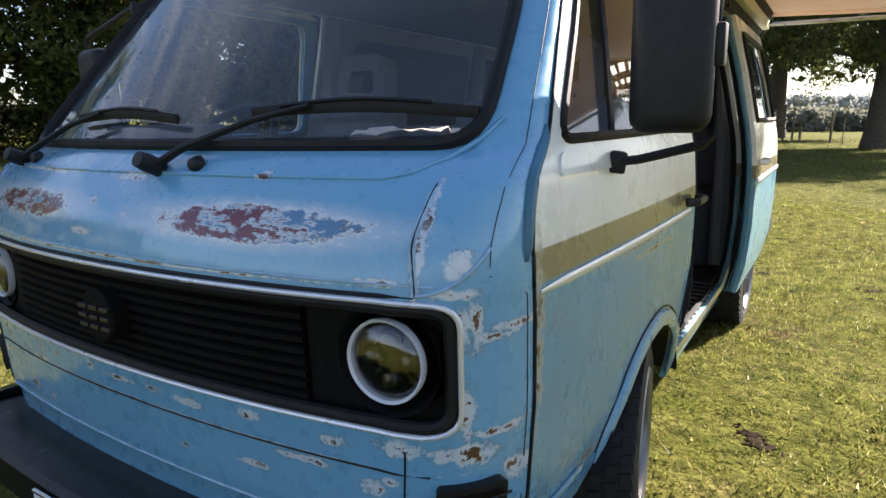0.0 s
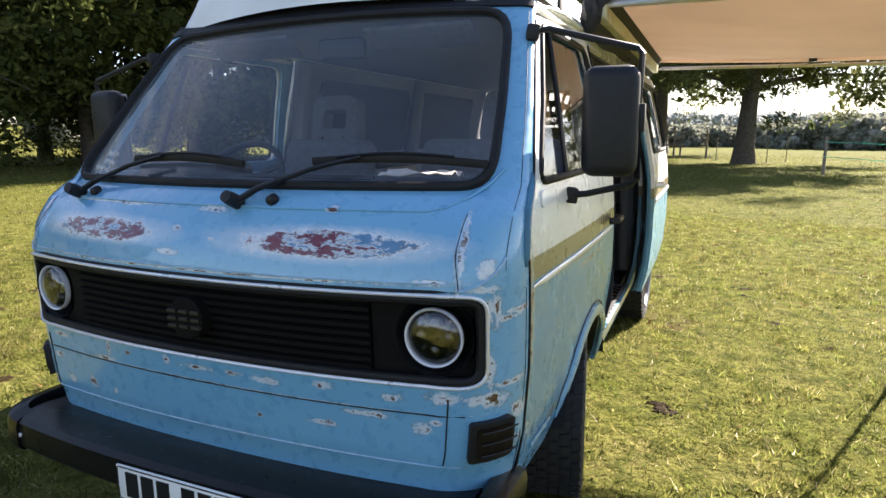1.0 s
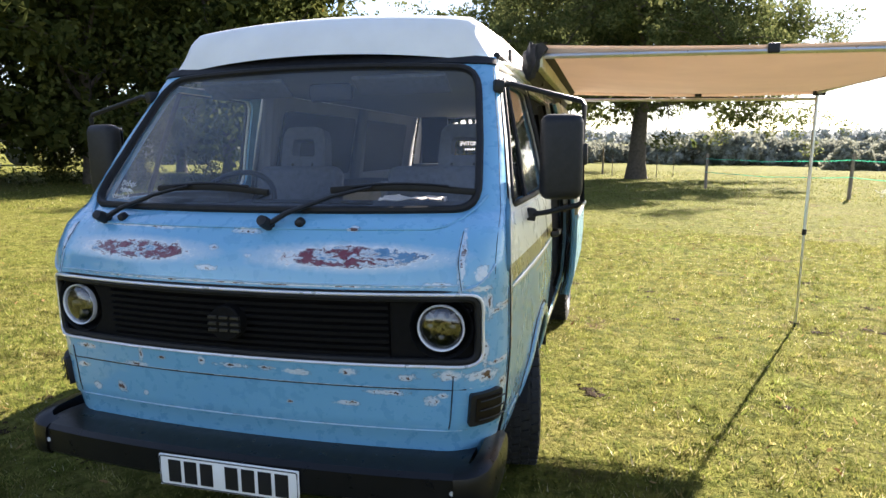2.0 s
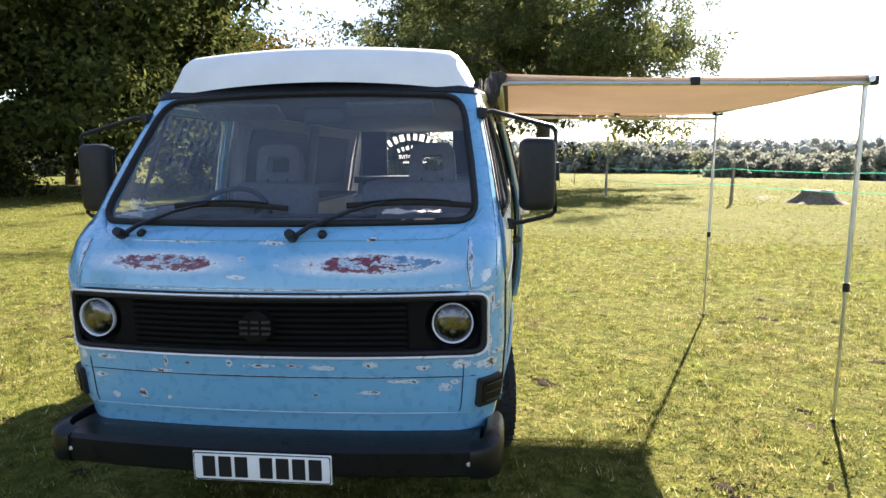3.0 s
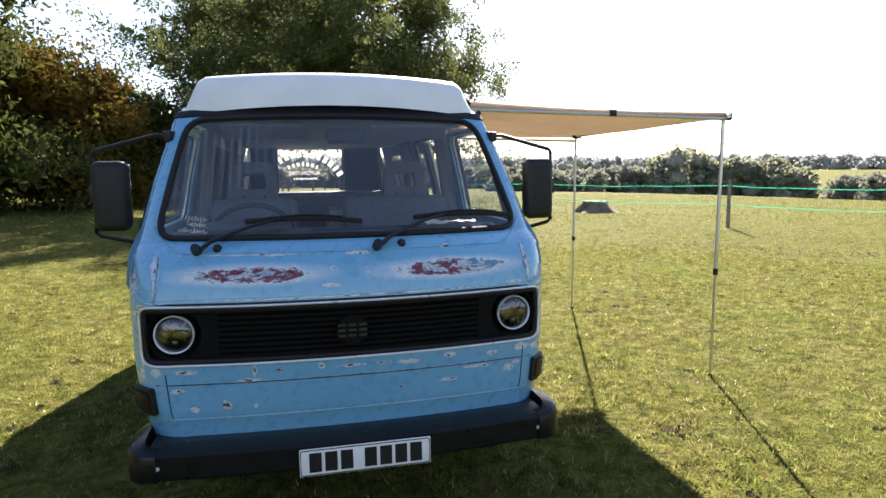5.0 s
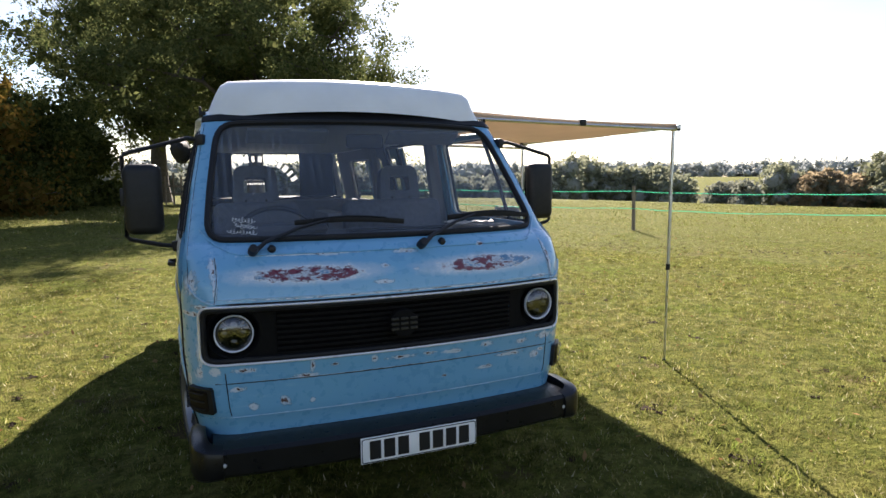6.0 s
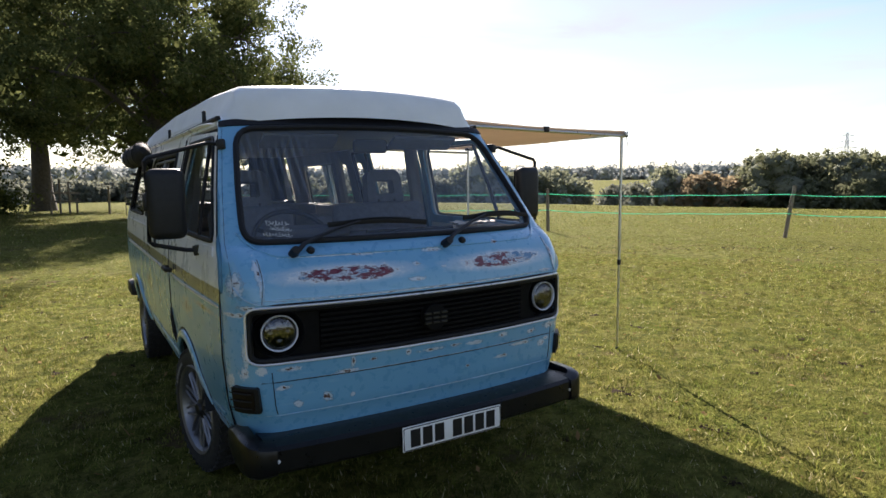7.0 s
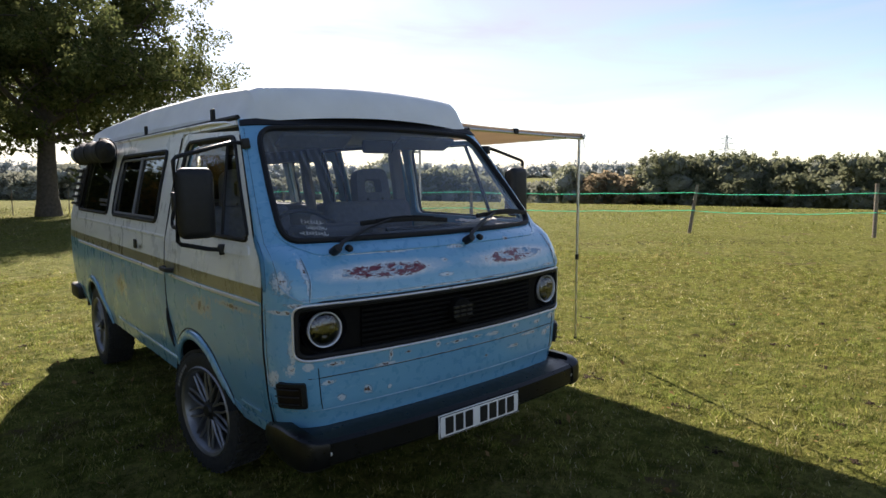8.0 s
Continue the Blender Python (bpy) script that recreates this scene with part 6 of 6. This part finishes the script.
def tree(name, x, y, high, spread, trunk, seed, leaf, size, per, label, low=0.28, limbs_n=11, twig=7, thick=0.55, fork=False, core=5, core_size=0.5, tips=4):
    """A broad tree: flared trunk, crooked limbs, twigs, and clumps of leaves at their ends."""
    g = np.random.default_rng(seed)
    z0 = float(ground_z(x, y))
    t = thing(name, label, "tree", pose(x, y, z0))
    bm = bmesh.new()
    ht = high * low
    lean = g.normal(size=2) * 0.25
    pts = [(lean[0] * (i / 8) ** 2, lean[1] * (i / 8) ** 2, -0.15 + (high * 0.62 + 0.15) * i / 8) for i in range(9)]
    sweep(bm, pts, trunk, n=14, taper=[1.55, 1.12, 1.0, 0.92, 0.8, 0.62, 0.45, 0.3, 0.15])
    if fork:
        sweep(bm, [(0, 0, 4.6), (0.7, -0.1, 5.8), (2.0, -0.2, 7.0), (4.0, -0.3, 7.9), (6.4, -0.5, 8.8)], trunk * 0.55, n=10, taper=[1, 0.95, 0.8, 0.6, 0.3])
    ends = []
    for i in range(limbs_n):
        a = 2 * math.pi * (i * 0.382 + 0.07 * g.random())
        f = i / max(1, limbs_n - 1)
        zs = ht + (high * 0.55 - ht) * f
        up = 0.10 + 0.85 * f
        rr = spread * (1.02 - 0.55 * f ** 1.6) * (0.82 + 0.25 * g.random())
        tip = (rr * math.cos(a), rr * math.sin(a), min(high * 0.97, zs + up * (high - zs) * (0.55 + 0.4 * g.random()) - (0.55 if f < 0.3 else 0)))
        lp = limbs(bm, (0, 0, zs * 0.86), tip, trunk * (0.52 - 0.25 * f), 0.03, g, spread * 0.035)
        for j in range(twig):
            q = lp[2 + j % 5]
            e = q + g.normal(size=3) * spread * np.array([0.20, 0.20, 0.14]) + np.array([0, 0, 0.15])
            limbs(bm, q, e, 0.05, 0.012, g, 0.08)
            ends += [e, (q + e) / 2]
        ends += [lp[-1]] + [lp[-1] + g.normal(size=3) * spread * np.array([0.10, 0.10, 0.07]) * (1 + 0.03 * tips) for _ in range(tips)]
    part("trunk", bm, M_BARK, t, "rough grey-brown trunk and limbs")
    extra = [np.array(e) + g.normal(size=3) * thick * 1.5 for e in ends]
    cards = leaf_cards(np.array(ends + extra), size, thick, per, seed + 5)
    # broad sprays deep in the crown keep the sun out of it
    inner = leaf_cards(np.array(ends) * np.array([0.80, 0.80, 0.97]), core_size, thick, core, seed + 6)
    many("crown", np.concatenate([cards, inner]), "", leaf, "", "", t)
    return t


tree("oak_tree", 2.71, 34.4, 14.4, 8.1, 0.43, 3, M_LEAF, 0.165, 98, "large spreading oak with dark green leaves", low=0.30, limbs_n=17, twig=11, thick=0.38, core=16, core_size=0.42, tips=12)
tree("oak_tree", -2.93, 52.4, 19.0, 9.2, 0.62, 11, M_LEAF, 0.24, 90, "forked old oak standing behind the field fence", low=0.36, limbs_n=14, twig=10, thick=0.7, fork=True, core=14, core_size=0.7)
# edge of the wood
WOOD = [(-30, 6, 12, 5.5), (-27, 13, 14, 6), (-23.5, 17.5, 13, 5.2), (-20, 20, 15, 6), (-16, 24, 13, 5.5), (-14.6, 27.5, 14, 4.4), (-11.2, 32, 7.2, 3.4), (-9.8, 38, 6.3, 3.2), (-33, -2, 13, 6), (-8.8, 46, 6.5, 3.8), (-24, 26, 17, 7), (-20.0, 34, 15, 5.4), (-17.6, 38, 12, 4.0), (-30, 20, 16, 7), (-25.5, 33, 16, 6)]
for i, (x, y, h, s) in enumerate(WOOD):
    tree("woodland_tree", x, y, h, s, 0.26, 40 + i, M_LEAF3 if i == 6 else M_LEAF2, 0.235, 52, "dense dark green tree at the wood's edge" if i != 6 else "tree turning yellow-brown at the wood's edge", low=0.17 if h > 9 else 0.10, limbs_n=10, twig=6, thick=0.70, core=22, core_size=0.6)


def thicket(name, spots, leaf, label):
    g = np.random.default_rng(len(spots))
    c = []
    for x, y, h, r in spots:
        for _ in range(46):
            c.append((x + g.normal() * r * 0.5, y + g.normal() * r * 0.5, float(ground_z(x, y)) + h * g.random() ** 0.8))
    return many(name, leaf_cards(np.array(c), 0.16, 0.38, 60, 4), "stuff", leaf, label, "hedge")


thicket("hedge", [(-33 + 1.75 * i + 0.5 * math.sin(i * 2.1), 9 + 1.75 * i + 1.1 * math.sin(i * 1.3), 2.4 + 0.9 * math.sin(i * 1.7), 1.7) for i in range(13)] + [(-9.5 + 0.25 * i, 33 + 2.4 * i, 2.4 + 0.8 * math.sin(i * 2.3), 1.5) for i in range(5)], M_LEAF2, "tangled dark undergrowth along the wood")


# far woods, hills and hedges all round
def unit_ball(level):
    """Corners and faces of a round ball of triangles."""
    bm = bmesh.new()
    bmesh.ops.create_icosphere(bm, subdivisions=level, radius=1.0)
    v = np.array([p.co[:] for p in bm.verts])
    f = np.array([[p.index for p in q.verts] for q in bm.faces])
    bm.free()
    return v, f


def far_woods(name, radius, spans, leaf, seed, label, depth=5.0, lumps=11, level=1, fringe=0.72, sprays=170, broad=1.25):
    """Trees side by side, each a heap of uneven leafy lumps with loose sprays on top.
    A span is (from azimuth, to azimuth, number, lowest, highest)."""
    g = np.random.default_rng(seed)
    ball, tri = unit_ball(level)
    V, F, tips = [], [], []
    for a0, a1, count, low, high in spans:
        for i in range(count):
            a = radians(a0 + (a1 - a0) * (i + 0.2 + 0.6 * g.random()) / count)
            r = radius + g.normal() * depth
            x, y = r * math.sin(a), r * math.cos(a)
            h = low + (high - low) * g.random() ** 0.8
            z, wide = float(ground_z(x, y)), h * (0.26 + 0.14 * g.random()) * broad
            for q in range(lumps):
                t = q / max(1, lumps - 1)
                b, out = g.random() * 2 * math.pi, wide * (1 - 0.62 * t ** 2) * math.sqrt(g.random())
                size = h * (0.25 - 0.06 * t) * (0.8 + 0.4 * g.random()) * (0.7 + 0.3 * broad)
                mid = np.array([x + out * math.cos(b), y + out * math.sin(b), z + size * 0.6 + (h - size * 1.55) * t])
                k, p = g.normal(size=(3, 3)) * 2.6, g.random(3) * 6
                bump = 1 + 0.10 * np.sin(ball @ k[0] + p[0]) + 0.09 * np.sin(ball @ k[1] * 1.9 + p[1]) + 0.07 * np.sin(ball @ k[2] * 3.6 + p[2])
                F.append(tri + len(V) * len(ball))
                v = mid + ball * (size * bump)[:, None] * np.array([1.05, 1.05, 0.88])
                V.append(mid + (v - mid) * 0.86)
                tips.append(mid + (v - mid)[g.integers(0, len(ball), sprays)] * (0.92 + 0.26 * g.random((sprays, 1))))
    me = bpy.data.meshes.new(name)
    P, T = np.concatenate(V), np.concatenate(F)
    L = leaf_cards(np.concatenate(tips), fringe, fringe * 0.6, 1, seed).reshape(-1, 3)
    n, k = len(P), len(T)
    me.vertices.add(n + len(L))
    me.vertices.foreach_set("co", np.concatenate([P, L]).reshape(-1).astype(np.float32))
    me.loops.add(3 * k + len(L))
    me.loops.foreach_set("vertex_index", np.concatenate([T.reshape(-1), np.arange(n, n + len(L))]).astype(np.int32))
    me.polygons.add(k + len(L) // 4)
    me.polygons.foreach_set("loop_start", np.concatenate([np.arange(0, 3 * k, 3), np.arange(3 * k, 3 * k + len(L), 4)]).astype(np.int32))
    me.polygons.foreach_set("loop_total", np.concatenate([np.full(k, 3), np.full(len(L) // 4, 4)]).astype(np.int32))
    me.update(calc_edges=True)
    me.shade_smooth()
    # the farther woods take the hearts with more haze in their colour
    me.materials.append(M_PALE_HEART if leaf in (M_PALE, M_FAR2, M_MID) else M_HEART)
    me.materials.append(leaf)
    me.polygons.foreach_set("material_index", np.concatenate([np.zeros(k), np.ones(len(L) // 4)]).astype(np.int32))
    return tagged(new(name, me), label, "woods", kind="stuff")


far_woods("far_woods", 112, [(58.6, 67.2, 14, 7.8, 9.3), (68.3, 70.6, 4, 7.6, 8.9), (70.6, 80, 13, 6.8, 8.5)], M_FAR, 2, "dark round-headed trees along the far hedge", 4.0)
far_woods("far_woods", 104, [(62, 66.9, 6, 3.2, 5.0), (68.6, 80, 12, 3.0, 5.4)], M_FAR, 22, "bushes before the far trees", 1.5, 8)
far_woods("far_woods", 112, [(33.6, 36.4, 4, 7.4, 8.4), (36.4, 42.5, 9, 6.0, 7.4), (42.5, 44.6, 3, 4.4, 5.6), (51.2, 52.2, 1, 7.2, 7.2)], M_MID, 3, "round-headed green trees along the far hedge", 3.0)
far_woods("far_woods", 108, [(52.6, 58.4, 9, 4.4, 6.0)], M_BROWN, 6, "low trees turning brown along the hedge", 2.0, 9)
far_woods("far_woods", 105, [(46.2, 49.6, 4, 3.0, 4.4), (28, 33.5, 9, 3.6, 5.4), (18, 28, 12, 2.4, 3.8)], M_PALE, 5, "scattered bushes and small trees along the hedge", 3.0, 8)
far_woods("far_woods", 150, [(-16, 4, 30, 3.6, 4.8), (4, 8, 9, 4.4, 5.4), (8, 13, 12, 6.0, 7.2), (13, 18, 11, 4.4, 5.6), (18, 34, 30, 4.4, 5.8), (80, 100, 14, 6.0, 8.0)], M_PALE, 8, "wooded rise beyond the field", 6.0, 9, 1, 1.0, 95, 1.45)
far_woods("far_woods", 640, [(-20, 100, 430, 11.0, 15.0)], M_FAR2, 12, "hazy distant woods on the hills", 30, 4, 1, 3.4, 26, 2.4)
# added out of sight, to close the field round for reflections
far_woods("far_woods", 120, [(100, 236, 42, 9.0, 14.0), (285, 330, 14, 9.0, 14.0)], M_FAR, 15, "trees added out of sight to close the field", 6.0, 9, 1, 0.9, 40)
# unseen wood added to darken what the nose and windscreen reflect
far_woods("far_woods", 52, [(236, 285, 17, 11.0, 15.0)], M_FAR, 16, "unseen trees added to darken reflections in the van's front", 3.0, 11, 1, 0.7, 120)


# ---- field fence, stump, stile ----
def post(x, y, h, r, lean=(0, 0), name="fence_post", label="weathered round wooden fence post"):
    z = float(ground_z(x, y))
    bm = tube([(0, 0, -0.1), (lean[0] * 0.5, lean[1] * 0.5, h * 0.5), (lean[0], lean[1], h)], r, n=8, taper=[1.05, 1.0, 0.92])
    ob = part(name, bm, M_WOODPOST)
    ob.matrix_world = pose(x, y, z)
    return tagged(ob, label, "fence post", "field fence posts")


LINE = [(4.9, 24.2, 1.35), (8.2, 19.2, 1.35), (11.47, 12.45, 1.33), (15.09, 7.02, 1.40), (17.2, 3.0, 1.42), (19.6, -1.6, 1.40), (22.2, -6.5, 1.4)]
for i, (x, y, h) in enumerate(LINE):
    post(x, y, h, 0.052, (0.03 * math.sin(i * 2), 0.02) if i != 3 else (0.17, -0.12))
for hh, sag in ((1.17, 0.05), (0.66, 0.06)):
    pts = []
    for (x0, y0, _), (x1, y1, _) in zip(LINE, LINE[1:]):
        for i in range(8):
            t = i / 8
            x, y = x0 + (x1 - x0) * t, y0 + (y1 - y0) * t
            pts.append((x - 0.05, y - 0.03, float(ground_z(x, y)) + hh - sag * math.sin(math.pi * t)))
    tagged(part("fence_tape", tube(pts, 0.004, 0.012, n=6), M_TAPE), "turquoise electric fence tape strung between posts", "fence tape", "fence tapes")
for x, y, h, r in ((0.86, 42.1, 1.75, 0.07), (1.45, 37.2, 1.35, 0.025), (3.95, 36.6, 1.4, 0.022), (5.0, 38.0, 1.4, 0.022), (-30, 4.5, 1.2, 0.03)):
    post(x, y, h, r)
stile = thing("stile", "weathered wooden stile of posts and rails", "stile", pose(-1.71, 45.5, float(ground_z(-1.71, 45.5))))
for dx, h in ((-0.62, 2.05), (-0.1, 2.3), (0.42, 2.1), (0.85, 1.0)):
    part("stile_post", tube([(dx, 0, -0.1), (dx, 0, h)], 0.07, n=8), M_WOODPOST, stile)
for zz in (0.75, 1.3):
    part("stile_rail", boxed(-0.7, 1.1, -0.05, 0.0, zz, zz + 0.12, 0.01), M_WOODPOST, stile)

bm = bmesh.new()
last = None
for h, r in ((-0.1, 1.35), (0.02, 1.10), (0.16, 0.82), (0.34, 0.66), (0.46, 0.62), (0.50, 0.56), (0.47, 0.30), (0.46, 0.02)):
    ring = []
    for k in range(36):
        a = 2 * math.pi * k / 36
        q = r * (1 + 0.22 * math.sin(a * 5 + 0.6) * max(0.15, 1 - h * 1.6) + 0.10 * noise.noise(Vector((math.cos(a) * 3, math.sin(a) * 3, h * 4))))
        ring.append(bm.verts.new((q * math.cos(a), q * 0.8 * math.sin(a), h + 0.05 * noise.noise(Vector((math.cos(a) * 2, math.sin(a) * 2, r * 3))))))
    if last:
        for k in range(36):
            bm.faces.new((last[k], last[(k + 1) % 36], ring[(k + 1) % 36], ring[k]))
    last = ring
bm.faces.new(last)
bmesh.ops.recalc_face_normals(bm, faces=bm.faces[:])
stump = part("tree_stump", bm, M_STUMP)
stump.matrix_world = pose(11.5, 20.5, float(ground_z(11.5, 20.5))) @ Matrix.Diagonal((0.80, 0.80, 0.92, 1))
tagged(stump, "wide dark old tree stump with spreading roots", "tree stump")

# a lattice mast on the far hill
mast = thing("pylon", "grey steel lattice power pylon on the far hill", "pylon", pose(560, 272, float(ground_z(560, 272))))
M_STEEL = plain("galvanised_steel", (0.62, 0.64, 0.66), 0.5, 0.0)
for sx in (-1, 1):
    for sy2 in (-1, 1):
        part("pylon_leg", tube([(sx * 4, sy2 * 4, 0), (sx * 1.2, sy2 * 1.2, 24), (sx * 0.3, sy2 * 0.3, 38)], 0.28, n=5), M_STEEL, mast)
for z0, z1, r0, r1 in ((0, 8, 4.0, 3.07), (8, 16, 3.07, 2.13), (16, 24, 2.13, 1.2), (24, 31, 1.2, 0.75)):
    for k in range(4):
        a, b = math.radians(45 + 90 * k), math.radians(135 + 90 * k)
        q = math.sqrt(2)
        part("pylon_brace", tube([(r0 * q * math.cos(a), r0 * q * math.sin(a), z0), (r1 * q * math.cos(b), r1 * q * math.sin(b), z1)], 0.18, n=4), M_STEEL, mast)
for zz, w in ((25, 6.5), (30, 5.2), (35, 4.0)):
    part("pylon_arm", tube([(-w * 0.5, w, zz), (0, 0, zz + 1.2), (w * 0.5, -w, zz)], 0.25, n=5), M_STEEL, mast)

# pale weeds gone to seed beside the stump
g9 = np.random.default_rng(9)
heads = np.stack([9.9 + g9.normal(size=40) * 0.16, 21.0 + g9.normal(size=40) * 0.16, 0.03 + 0.16 * g9.random(40)], -1)
many("weed_clump", leaf_cards(heads, 0.045, 0.035, 7, 3), "stuff", M_SEEDS, "pale weeds gone to seed beside the stump", "weeds")
